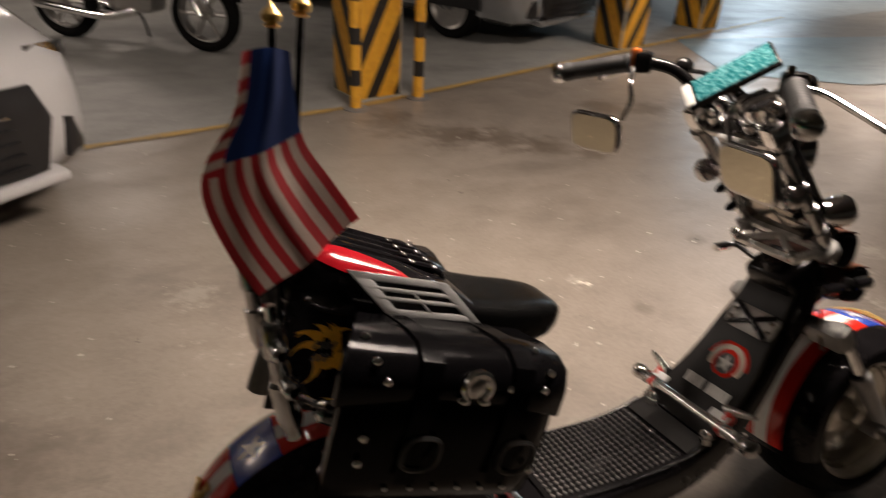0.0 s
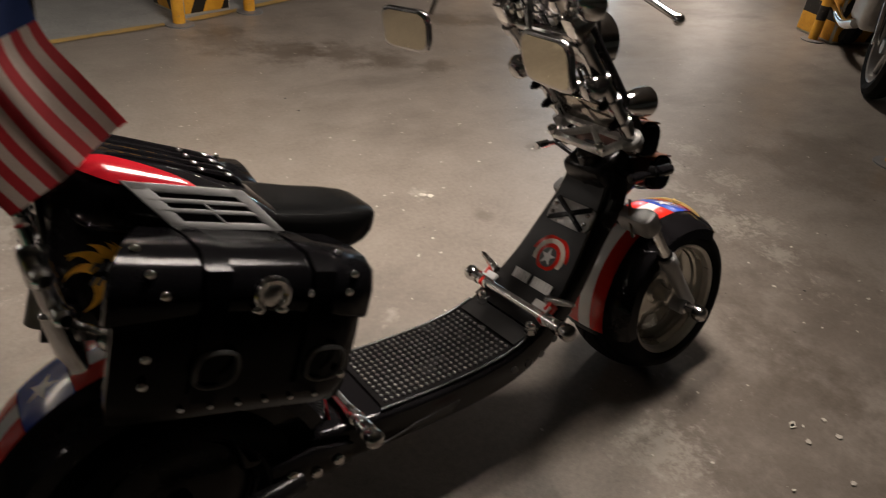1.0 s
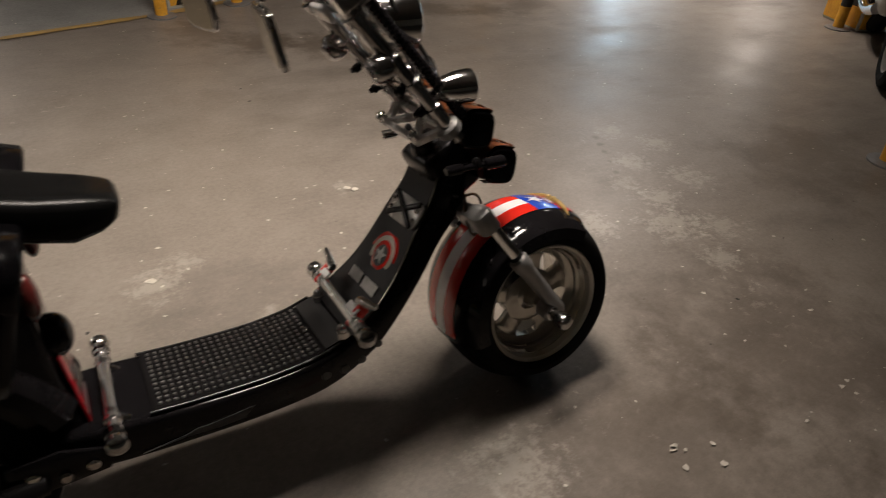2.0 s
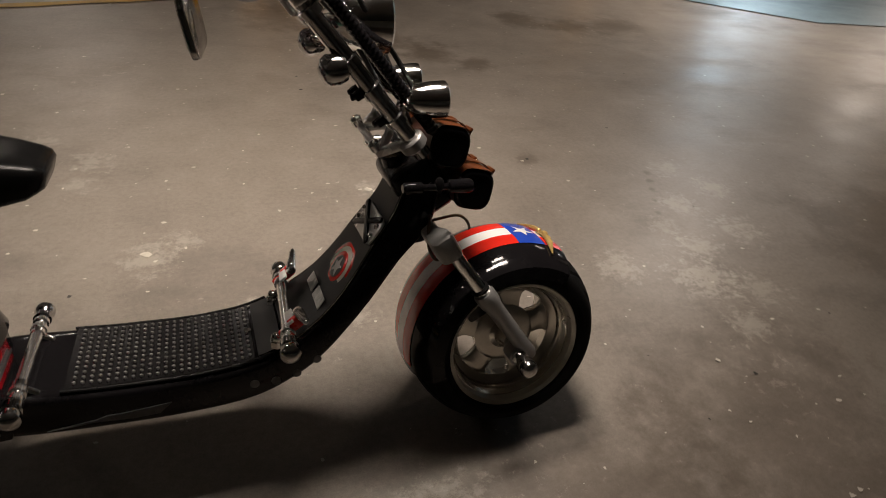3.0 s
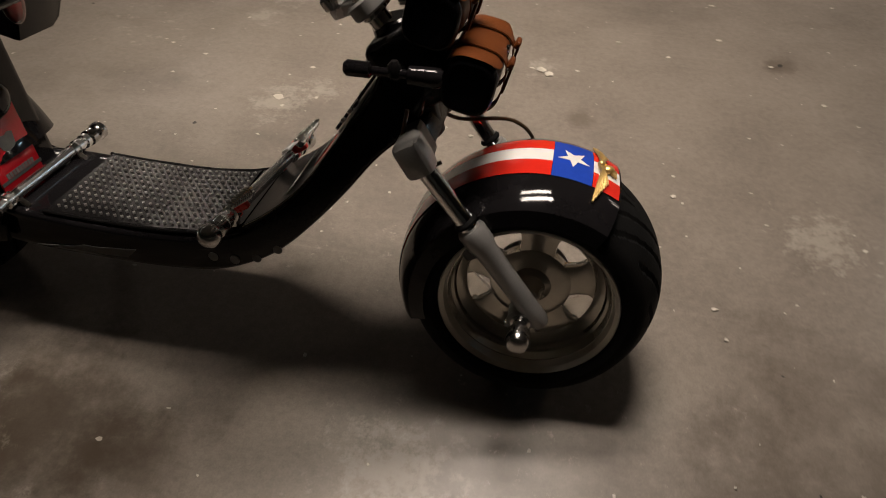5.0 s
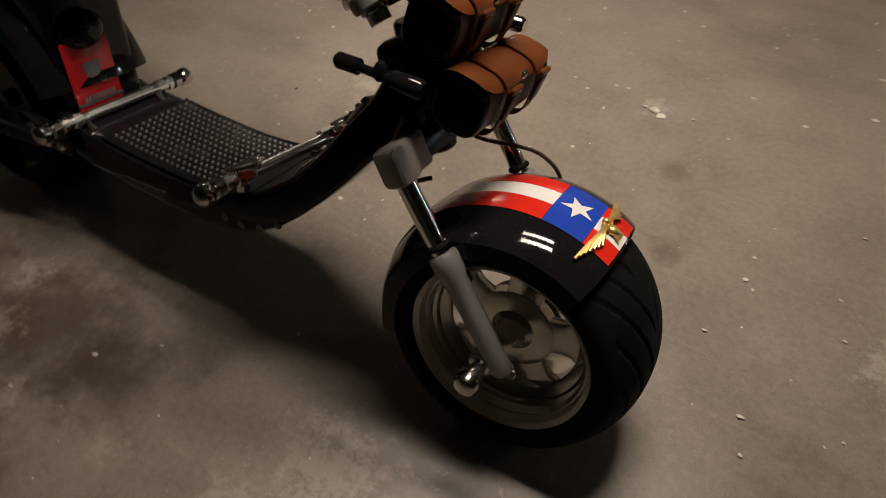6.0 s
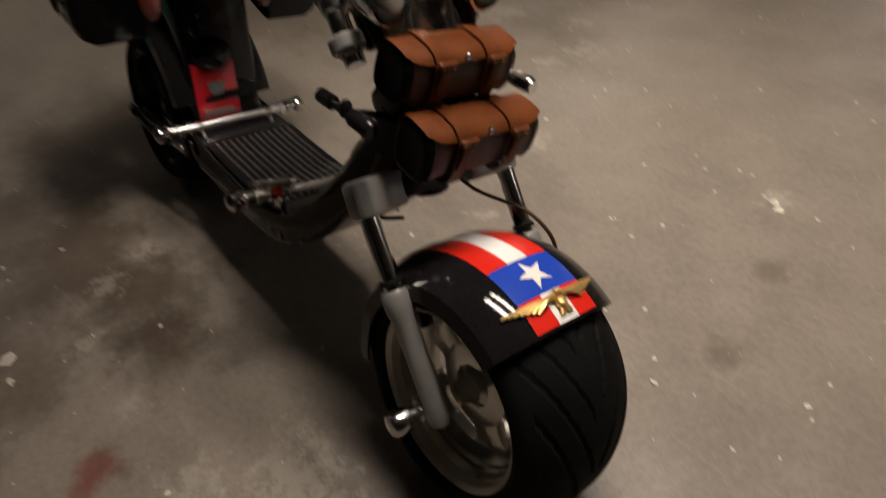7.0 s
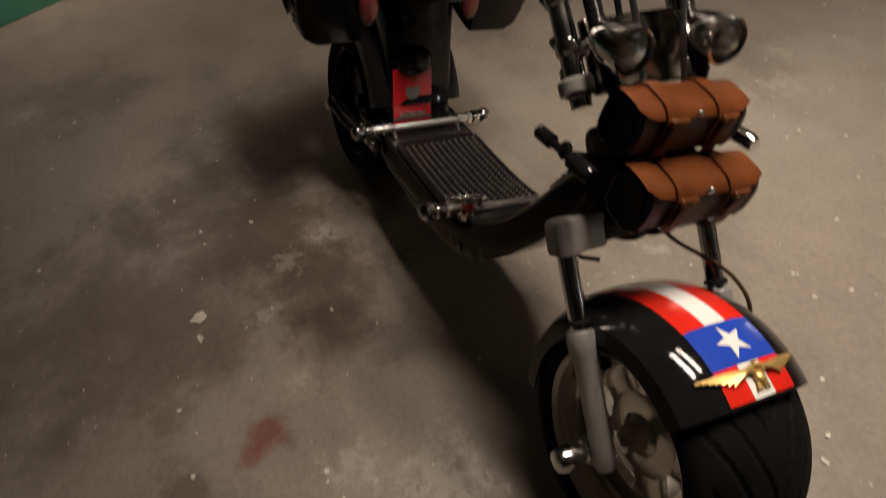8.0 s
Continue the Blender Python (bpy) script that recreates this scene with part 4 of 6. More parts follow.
front_bar = foot_bar(-0.461, 0.365, -0.204, 0.174, "chrome front foot bar across the deck")
for s in (-1, 1):
    y = s * 0.112 - 0.006
    up = V((0.62, 0, 0.78)).normalized()
    base = V((-0.461, y, 0.365))
    bm = bmesh.new()
    for d in (-0.002, 0.024):
        box(bm, base + up * d, (0.026, 0.013, 0.026), (0, -38, 0), 0.005)
    part("clamp", bm, RED_PAINT, front_bar, "orange red anodised clamp")
    bm = bmesh.new()
    box(bm, base + up * 0.020 + V((-0.008, -s * 0.016, 0.006)), (0.017, 0.048, 0.006), (0, -38, 0), 0.0015)
    part("lever_plate", bm, WHITE, front_bar, "white flat lever plate")
    # ribbed folding lever beside the neck
    root, tip = base + up * 0.034 + V((0, -s * 0.020, 0.004)), base + up * 0.050 + V((0, s * 0.056, 0.008))
    prof, span = [(0, 0.005), (0.002, 0.0105), (0.012, 0.0105)], (tip - root).length
    for k in range(9):
        h = 0.014 + (span - 0.018) * k / 9
        r = 0.0100 - 0.0005 * k
        prof += [(h, r - 0.0026), (h + 0.001, r), (h + 0.0035, r), (h + 0.0045, r - 0.0026)]
    bm = bmesh.new()
    lathe(bm, root, tip - root, prof + [(span, 0.0025)], 14)
    part("lever", bm, CHROME, front_bar, "ribbed chrome folding lever")
    bm = bmesh.new()
    ball(bm, base + V((-0.020, -s * 0.022, -0.022)), (0.011, 0.011, 0.011), 14, 10)
    lathe(bm, base + V((-0.020, -s * 0.022, -0.040)), (0, 0, 1), [(0, 0.013), (0.012, 0.013), (0.014, 0.010)], 6)
    part("acorn_bolt", bm, CHROME, front_bar, "chrome acorn bolt")
# the bar sits a little askew on its deck
off = Matrix.Translation(BASE[scooter])
askew = Matrix.Translation((-0.486, -0.216, 0.365)) @ pose(0, 0, 0, -3.1, 0, -3.7) @ Matrix.Translation((0.461, 0.204, -0.365))
for piece in (front_bar, *front_bar.children_recursive):
    piece.data.transform(off.inverted() @ askew @ off)
rear_bar = foot_bar(-0.929, 0.301, -0.196, 0.170, "chrome rear foot bar across the deck")
for s in (-1, 1):
    bm = bmesh.new()
    tube(bm, [(-0.931, s * 0.085 - 0.01, 0.300), (-0.915, s * 0.085 - 0.01, 0.288), (-0.905, s * 0.085 - 0.01, 0.280)], 0.0065, 10)
    lathe(bm, (-0.929, s * 0.085 - 0.016, 0.301), (0, 1, 0), [(0, 0.0125), (0.012, 0.0125)], 16)
    part("bracket", bm, CHROME, rear_bar)

# fork, clamps and front end
def fork_axis(z):
    return -0.092 - 0.74 * (z - 0.392)


for s in (-1, 1):
    y = s * 0.134
    lo, ringp = V((fork_axis(0.232), y, 0.232)), V((fork_axis(0.392), y, 0.392))
    bm = bmesh.new()
    d = (ringp - lo).normalized()
    L0 = (ringp - lo).length
    lathe(bm, lo - d * 0.012, d, [(0, 0.013), (0.01, 0.0175), (0.04, 0.0172), (L0 * 0.6, 0.0178), (L0 - 0.03, 0.0185), (L0 - 0.016, 0.0225), (L0 + 0.010, 0.0230), (L0 + 0.016, 0.020)], 24)
    lathe(bm, V((0, s * 0.112, 0.232)), (0, s, 0), [(0, 0.022), (0.034, 0.022), (0.038, 0.018)], 24)
    leg = part("fork_leg", bm, GREY_PAINT, scooter, "silver-painted fork slider")
    bm = bmesh.new()
    lathe(bm, ringp + d * 0.012, d, [(0, 0.0180), (0.004, 0.0190), (0.009, 0.0150)], 24)
    part("dust_seal", bm, RUBBER, leg)
    bm = bmesh.new()
    rod(bm, ringp, V((fork_axis(0.52), y, 0.52)), 0.0150, seg=24)
    part("stanchion", bm, CHROME, leg, "polished chrome fork tube")
    bm = bmesh.new()
    lathe(bm, V((0, s * 0.146, 0.232)), (0, s, 0), [(0, 0.016), (0.006, 0.016), (0.008, 0.012), (0.022, 0.012), (0.026, 0.019), (0.048, 0.0205), (0.056, 0.016), (0.060, 0.007)], 24)
    part("axle_nut", bm, DARK_CHROME, leg, "dark chrome domed axle nut")
bm = bmesh.new()
box(bm, (-0.096, -0.092, 0.345), (0.05, 0.024, 0.07), (0, -31, 0), 0.006)
part("brake_caliper", bm, SATIN_BLACK, scooter, "black brake caliper beside the rim")

bm = bmesh.new()
cl = V((fork_axis(0.506), 0, 0.506))
m = axes(cl, (0, 1, 0), V((RAKE.z, 0, -RAKE.x)))
slab(bm, [(-0.080, -0.026), (0.080, -0.026), (0.080, 0.006), (-0.080, 0.006)], m @ Matrix.Translation((0, 0, -0.018)), 0.038, 0.006)
clamp = part("lower_clamp", bm, SATIN_BLACK, scooter, "black lower fork clamp with grey end blocks")
for s in (-1, 1):
    bm = bmesh.new()
    outline = [(0.155, -0.018), (0.142, -0.028), (0.058, -0.028), (0.058, 0.006), (0.095, 0.008), (0.120, 0.020), (0.146, 0.020), (0.155, 0.012)]
    slab(bm, [(s * u, w) for u, w in outline][::s], m @ Matrix.Translation((0, 0, -0.028)), 0.056, 0.009)
    part("end_block", bm, DULL_CAST, clamp, "dull grey cast end block")
bm = bmesh.new()
rod(bm, V((-0.19, 0, 0.47)), V((-0.245, 0, 0.655)), 0.032, seg=28, bevel=0.004)
part("head_tube", bm, SATIN_BLACK, scooter)

# upper clamp: a pale open yoke
bm = bmesh.new()
yoke = V((-0.252, 0, 0.712))
m = axes(yoke, (0, 1, 0), V((RAKE.z, 0, -RAKE.x)))
for p, q, r in (((-0.104, 0.0), (0.104, 0.0), 0.0085), ((-0.070, -0.054), (0.070, -0.054), 0.0075), ((-0.104, 0.002), (-0.070, -0.056), 0.0085), ((0.104, 0.002), (0.070, -0.056), 0.0085), ((-0.066, -0.050), (0.0, -0.004), 0.0065), ((0.066, -0.050), (0.0, -0.004), 0.0065)):
    d = V((q[0] - p[0], q[1] - p[1], 0))
    o = bmesh.new()
    box(o, ((p[0] + q[0]) / 2, (p[1] + q[1]) / 2, 0), (d.length + r, r * 2, 0.016), (0, 0, math.degrees(math.atan2(d.y, d.x))), 0.005)
    merge(bm, o, m)
steer("upper_clamp", bm, PALE_CAST, label="pale cast upper fork yoke")
for s in (-1, 1):
    bm = bmesh.new()
    lathe(bm, V((-0.304, s * 0.072, 0.690)), RAKE, [(0, 0.0105), (0.008, 0.0115), (0.014, 0.0115), (0.018, 0.008), (0.020, 0.003)], 20)
    steer("yoke_bolt", bm, CHROME, label="chrome domed bolt")
    bm = bmesh.new()
    lathe(bm, V((-0.240, s * 0.100, 0.702)), V((-0.636, 0, 0.771)), [(0, 0.022), (0.003, 0.025), (0.019, 0.025), (0.022, 0.022)], 28)
    steer("clamp_ring", bm, GREY_PAINT, label="grey clamp ring")
    y = s * 0.098
    bm = bmesh.new()
    p0, p1 = V((-0.226, s * 0.100, 0.688)), V((-0.438, y, 0.945))
    dd = p1 - p0
    prof = [(0, 0.0150)]
    for f, r in ((0.04, 0.0210), (0.22, 0.0205), (0.42, 0.0210), (0.60, 0.0205), (0.90, 0.0230)):
        h = dd.length * f
        prof += [(h, 0.0150), (h + 0.002, r - 0.002), (h + 0.018, r - 0.002), (h + 0.020, 0.0150)]
    lathe(bm, p0, dd, prof + [(dd.length, 0.0150)], 28)
    riser = steer("riser_tube", bm, DARK_CHROME, label="thick chrome riser tube with collars")
    b0, b1 = V((-0.196, s * 0.076, 0.716)), V((-0.408, s * 0.076, 0.972))
    span = (b1 - b0).length
    prof = [(0, 0.006)]
    for j in range(34):
        h = 0.01 + (span - 0.02) * j / 34
        prof += [(h, 0.0112), (h + 0.002, 0.0124), (h + 0.0045, 0.0124), (h + 0.0065, 0.0112)]
    bm = bmesh.new()
    lathe(bm, b0, b1 - b0, prof + [(span, 0.006)], 14)
    steer("spring_bar", bm, GLOSS_BLACK, label="black ribbed spring bar")
    # bolts and clips along the rear of the riser
    for f in (0.28, 0.46, 0.66):
        bm = bmesh.new()
        q = p0 + dd * f + V((-0.020, 0, -0.009))
        box(bm, q, (0.018, 0.014, 0.016), (0, -31, 0), 0.003)
        lathe(bm, q, (-1, 0, -0.4), [(0, 0.006), (0.014, 0.006), (0.016, 0.004)], 8)
        steer("clip", bm, SATIN_BLACK, riser)
    # rear bullet lamps on the risers
    bm = bmesh.new()
    c = V((-0.374, s * 0.094 - 0.002, 0.838)) + V((-0.012, s * 0.012, 0))
    lathe(bm, c + V((0.022, 0, 0.006)), (-1, 0, -0.15), [(0, 0.010), (0.004, 0.020), (0.018, 0.0255), (0.034, 0.0255), (0.042, 0.020), (0.048, 0.008)], 24)
    steer("marker_lamp", bm, DARK_CHROME, label="dark chrome bullet marker lamp")
    # spot lamps that face ahead
    lc = V((-0.207, 0.088 if s > 0 else -0.072, 0.773 if s > 0 else 0.780))
    bm = bmesh.new()
    lathe(bm, lc + V((-0.054, 0, -0.002)), (1, 0, 0.0), [(0, 0.008), (0.006, 0.018), (0.020, 0.0255), (0.046, 0.0315), (0.070, 0.0330), (0.077, 0.0330), (0.080, 0.0295), (0.072, 0.027)], 32, caps=False)
    spot = steer("spot_lamp", bm, CHROME, label="chrome bullet spot lamp")
    bm = bmesh.new()
    lathe(bm, lc + V((0.018, 0, 0)), (1, 0, 0.02), [(0, 0.027), (0.003, 0.026), (0.007, 0.016), (0.009, 0.002)], 28)
    steer("lens", bm, LENS, spot, "clear ribbed lens")
    bm = bmesh.new()
    lathe(bm, lc + V((-0.014, 0, 0)), (1, 0, 0.02), [(0, 0.006), (0.012, 0.018), (0.028, 0.025)], 24, caps=False)
    steer("reflector", bm, CHROME, spot)
    bm = bmesh.new()
    tube(bm, [lc + V((-0.028, 0, 0.0)), lc + V((-0.056, -s * 0.002, -0.010)), V((-0.262, s * 0.105, 0.735))], 0.008, 10)
    steer("lamp_arm", bm, CHROME, spot)

bm = bmesh.new()
box(bm, (-0.262, 0, 0.742), (0.012, 0.160, 0.105), (0, -39, 0), 0.004)
steer("fork_shroud", bm, SMOKED_CHROME, label="dark polished plate between the risers")

# headlamp
hc = V((-0.330, 0, 0.900))
bm = bmesh.new()
lathe(bm, hc + V((-0.055, 0, 0)), (1, 0, 0), [(0, 0.012), (0.010, 0.030), (0.035, 0.047), (0.070, 0.056), (0.098, 0.060), (0.108, 0.060), (0.112, 0.055), (0.104, 0.052)], 40, caps=False)
headlamp = steer("headlamp", bm, CHROME, label="large chrome bullet headlamp")
bm = bmesh.new()
lathe(bm, hc + V((0.046, 0, 0)), (1, 0, 0), [(0, 0.053), (0.004, 0.050), (0.012, 0.031), (0.016, 0.004)], 36)
steer("lens", bm, LENS, headlamp, "clear glass lens")
bm = bmesh.new()
lathe(bm, hc + V((-0.030, 0, 0)), (1, 0, 0), [(0, 0.012), (0.030, 0.036), (0.072, 0.051)], 32, caps=False)
steer("reflector", bm, CHROME, headlamp)

# handlebar
bm = bmesh.new()
half = [(-0.425, 0.0, 0.985), (-0.426, 0.06, 0.985), (-0.436, 0.11, 1.005), (-0.475, 0.150, 1.048), (-0.545, 0.205, 1.058), (-0.628, 0.300, 1.032)]
tube(bm, [(x, -y, z) for x, y, z in reversed(half[1:])] + half, 0.0125, 14, 6)
bar = steer("handlebar", bm, SATIN_BLACK, label="black swept-back handlebar")
for s in (-1, 1):
    bm = bmesh.new()
    g0, g1 = V((-0.540, s * 0.200, 1.058)), V((-0.632, s * 0.306, 1.031))
    dd = (g1 - g0).normalized()
    n = (g1 - g0).length
    prof = [(0, 0.016), (0.004, 0.0205)]
    for k in range(9):
        prof += [(0.012 + k * 0.0125, 0.0185), (0.017 + k * 0.0125, 0.0180), (0.020 + k * 0.0125, 0.0192)]
    prof += [(n - 0.004, 0.0205), (n, 0.017)]
    lathe(bm, g0, dd, prof, 22)
    grip = steer("grip", bm, GRIP_RUBBER, bar, "black ribbed rubber grip")
    bm = bmesh.new()
    lathe(bm, g1, dd, [(0, 0.017), (0.004, 0.021), (0.016, 0.021), (0.022, 0.016), (0.025, 0.006)], 22)
    steer("bar_end", bm, CHROME, grip, "chrome bar end cap")
    bm = bmesh.new()
    box(bm, (-0.522, s * 0.182, 1.060), (0.036, 0.040, 0.042), (0, 0, -s * 48), 0.008)
    steer("switch_box", bm, SATIN_BLACK, bar)
    bm = bmesh.new()
    if s > 0:
        box(bm, (-0.536, s * 0.190, 1.064), (0.020, 0.018, 0.046), (0, 0, -s * 48), 0.005)
        steer("switch", bm, ORANGE, bar, "orange switch")
    else:
        box(bm, (-0.533, s * 0.182, 1.068), (0.012, 0.012, 0.046), (0, 0, -s * 48), 0.003)
        steer("switch", bm, CHROME, bar)
    bm = bmesh.new()
    tube(bm, [(-0.490, s * 0.168, 1.052), (-0.480, s * 0.205, 1.048), (-0.486, s * 0.270, 1.030), (-0.500, s * 0.350, 1.008)], (0.0062, 0.0050), 10)
    ball(bm, (-0.501, s * 0.353, 1.007), (0.009, 0.009, 0.009), 12, 8)
    steer("brake_lever", bm, CHROME, bar, "polished brake lever")
    bm = bmesh.new()
    ball(bm, (-0.450, s * 0.145, 1.052), (0.022, 0.016, 0.018), 14, 10)
    steer("lever_perch", bm, SATIN_BLACK, bar)
    # mirror hung below the bar
    bm = bmesh.new()
    mx, mz = (0.020, 0.008) if s < 0 else (0.0, 0.0)
    tube(bm, [(-0.560, s * 0.165, 1.052), (-0.590 + mx, s * 0.130, 1.025 + mz), (-0.596 + mx, s * 0.116, 0.995 + mz), (-0.602 + mx, s * 0.130, 0.958 + mz)], 0.0048, 10)
    stem = steer("mirror_stem", bm, DARK_CHROME, bar)
    mm = axes((-0.612 + mx, 0.200 if s > 0 else -0.188, 0.920 + mz), (0.20 if s > 0 else 0.12, -s * 1.0, 0.0), (-0.20, 0, 1.0))
    out = [(-0.070, -0.030), (-0.062, -0.040), (-0.040, -0.043), (0.040, -0.042), (0.056, -0.036), (0.066, -0.016), (0.070, 0.020), (0.064, 0.036), (0.048, 0.043), (-0.044, 0.043), (-0.060, 0.038), (-0.068, 0.024)]
    bm = bmesh.new()
    slab(bm, out, mm @ Matrix.Translation((0, 0, -0.005)), 0.010, 0.003)
    shell = steer("mirror_shell", bm, DARK_CHROME, stem, "dark chrome angular mirror shell")
    bm = bmesh.new()
    slab(bm, [(x * 0.89, y * 0.85) for x, y in out], mm @ Matrix.Translation((0, 0, -0.0065 if (mm.to_3x3() @ V((0, 0, 1))).x > 0 else 0.0055)), 0.001)
    steer("mirror_glass", bm, MIRROR, shell, "mirror glass", 0)
# bar clamps, key switch and gauges on the yoke
for s in (-1, 1):
    bm = bmesh.new()
    box(bm, (-0.436, s * 0.098, 0.965), (0.056, 0.034, 0.046), (0, -36, 0), 0.007)
    lathe(bm, (-0.450, s * 0.098, 0.982), RAKE, [(0, 0.007), (0.012, 0.007), (0.014, 0.005)], 10)
    steer("bar_clamp", bm, CHROME, label="chrome handlebar clamp")
bm = bmesh.new()
lathe(bm, (-0.420, -0.040, 0.985), RAKE, [(0, 0.030), (0.020, 0.032), (0.026, 0.032), (0.030, 0.028), (0.028, 0.024)], 28)
gauge = steer("gauge", bm, CHROME, label="small round chrome gauge")
bm = bmesh.new()
lathe(bm, V((-0.420, -0.040, 0.985)) + RAKE * 0.027, RAKE, [(0, 0.026), (0.002, 0.026)], 24)
steer("dial", bm, SATIN_BLACK, gauge)
for y, z in ((0.045, 0.985), (0.005, 0.978), (-0.085, 0.995)):
    bm = bmesh.new()
    lathe(bm, (-0.430, y, z), (-0.7, 0, 0.7), [(0, 0.012), (0.016, 0.013), (0.020, 0.010), (0.024, 0.004)], 14)
    steer("cap_bolt", bm, CHROME)
# broad casting that ties the risers together under the bar
bm = bmesh.new()
box(bm, (-0.412, 0, 0.945), (0.056, 0.190, 0.018), (0, -38, 0), 0.007, 3)
steer("top_plate", bm, DARK_CHROME, label="dark chrome top plate")
for y, dx in ((-0.066, 0.004), (-0.028, -0.010), (0.030, 0.006), (0.066, -0.008)):
    bm = bmesh.new()
    lathe(bm, V((-0.412 + dx, y, 0.948)) + RAKE * 0.006, RAKE, [(0, 0.013), (0.006, 0.014), (0.016, 0.0135), (0.019, 0.009), (0.028, 0.009), (0.030, 0.006)], 16)
    steer("top_nut", bm, CHROME, label="chrome stepped nut")
bm = bmesh.new()
box(bm, (-0.446, -0.012, 0.925), (0.014, 0.070, 0.034), (0, -38, 0), 0.006, 3)
steer("top_bracket", bm, PALE_CAST, label="pale rounded bracket below the bar")
# cables
for pts in (
    [(-0.45, -0.145, 1.05), (-0.38, -0.12, 1.02), (-0.33, -0.07, 0.93), (-0.25, -0.05, 0.82), (-0.20, -0.04, 0.72), (-0.19, -0.05, 0.60)],
    [(-0.45, 0.145, 1.05), (-0.37, 0.11, 1.03), (-0.31, 0.06, 0.92), (-0.245, 0.04, 0.80), (-0.195, 0.05, 0.66), (-0.19, 0.06, 0.55)],
    [(-0.52, -0.18, 1.04), (-0.46, -0.06, 0.99), (-0.36, -0.045, 0.90), (-0.27, -0.03, 0.76)],
    [(-0.19, 0.02, 0.52), (-0.15, 0.06, 0.475), (-0.06, 0.10, 0.462), (-0.02, 0.128, 0.40), (-0.05, 0.118, 0.30)],
    [(-0.20, -0.09, 0.555), (-0.205, -0.105, 0.50), (-0.185, -0.10, 0.462), (-0.15, -0.08, 0.47)],
):
    bm = bmesh.new()
    low = pts[0][2] < 0.6  # the brake hoses beside the fork are thin and brown
    tube(bm, pts, 0.0034 if low else 0.0048, 8)
    part("cable", bm, BROWN_CABLE if low else CABLE, scooter)
# stalks on both sides of the head
for s in (-1, 1):
    bm = bmesh.new()
    y = s * 0.142 if s < 0 else 0.150
    rod(bm, (-0.268, y, 0.632), (-0.187, y, 0.631), 0.0062, seg=12)
    lathe(bm, (-0.272, y, 0.632), (1, 0, 0), [(0, 0.008), (0.004, 0.011), (0.035, 0.011), (0.038, 0.0065)], 14)
    lathe(bm, (-0.188, y, 0.631), (1, 0, -0.02), [(0, 0.007), (0.003, 0.0125), (0.042, 0.0135), (0.048, 0.010)], 18)
    stalk = part("stalk", bm, GLOSS_BLACK if s < 0 else CHROME, scooter, "short stalk lamp beside the head")
    bm = bmesh.new()
    lathe(bm, (-0.204, y, 0.624), (0, 0, 1), [(0, 0.006), (0.004, 0.009), (0.018, 0.009), (0.024, 0.005)], 12)
    tube(bm, [(-0.204, y, 0.630), (-0.205, y * 0.7, 0.618), (-0.200, s * 0.05, 0.600)], 0.006, 8)
    part("joint", bm, SATIN_BLACK, stalk)
bm = bmesh.new()
box(bm, (-0.205, 0, 0.595), (0.10, 0.13, 0.12), (0, -31, 0), 0.018, 3)
part("head_cover", bm, SATIN_BLACK, scooter, "black cover round the steering head")

# rear: seat box, seat, tail, shocks
SEAT = pose(-1.05, 0, 0.70, 0, 17, 0)


def seat_part(name, bm, material, parent=scooter, label="", smooth=35):
    bmesh.ops.transform(bm, matrix=SEAT, verts=bm.verts)
    return part(name, bm, material, parent, label, smooth)


bm = bmesh.new()
box(bm, (-1.075, 0, 0.46), (0.17, 0.17, 0.42), (0, -6, 0), 0.02, 3)
part("seat_box", bm, GLOSS_BLACK, scooter, "glossy black box under the seat")
bm = bmesh.new()
m = axes((-0.975, -0.027, 0.350), (0, 1, 0), (-0.105, 0, 1))
slab(bm, [(-0.052, -0.078), (0.052, -0.078), (0.052, 0.078), (-0.052, 0.078)], m, 0.006, 0.003)
plate = part("front_plate", bm, CRIMSON, scooter, "glossy red plate on the seat box")
bm = bmesh.new()
slab(bm, [(0.0, -0.004), (0.016, 0.008), (0.020, 0.030), (0.010, 0.034), (0.0, 0.030), (-0.010, 0.034), (-0.020, 0.030), (-0.016, 0.008)], m @ Matrix.Translation((0, 0, 0.006)), 0.0015)
part("print", bm, PALE_GREY_PRINT, plate, "pale printed crest", 0)
for k in range(9):
    bm = bmesh.new()
    slab(bm, [(-0.003, -0.005), (0.003, -0.005), (0.003, 0.005), (-0.003, 0.005)], m @ Matrix.Translation((-0.032 + 0.008 * k, -0.038, 0.006)), 0.0015)
    part("letter_bar", bm, PALE_GREY_PRINT, plate, "pale block of lettering", 0)
bm = bmesh.new()
slab(bm, [(-0.052, -0.030), (0.052, -0.030), (0.052, -0.024), (-0.052, -0.024)], m @ Matrix.Translation((0, -0.020, 0.0062)), 0.0012)
part("print_line", bm, GREY_PRINT, plate, "", 0)
bm = bmesh.new()
ball(bm, (-0.982, -0.025, 0.445), (0.032, 0.048, 0.038), 18, 12)
part("lock_cover", bm, GLOSS_BLACK, scooter, "glossy black rounded lock cover")

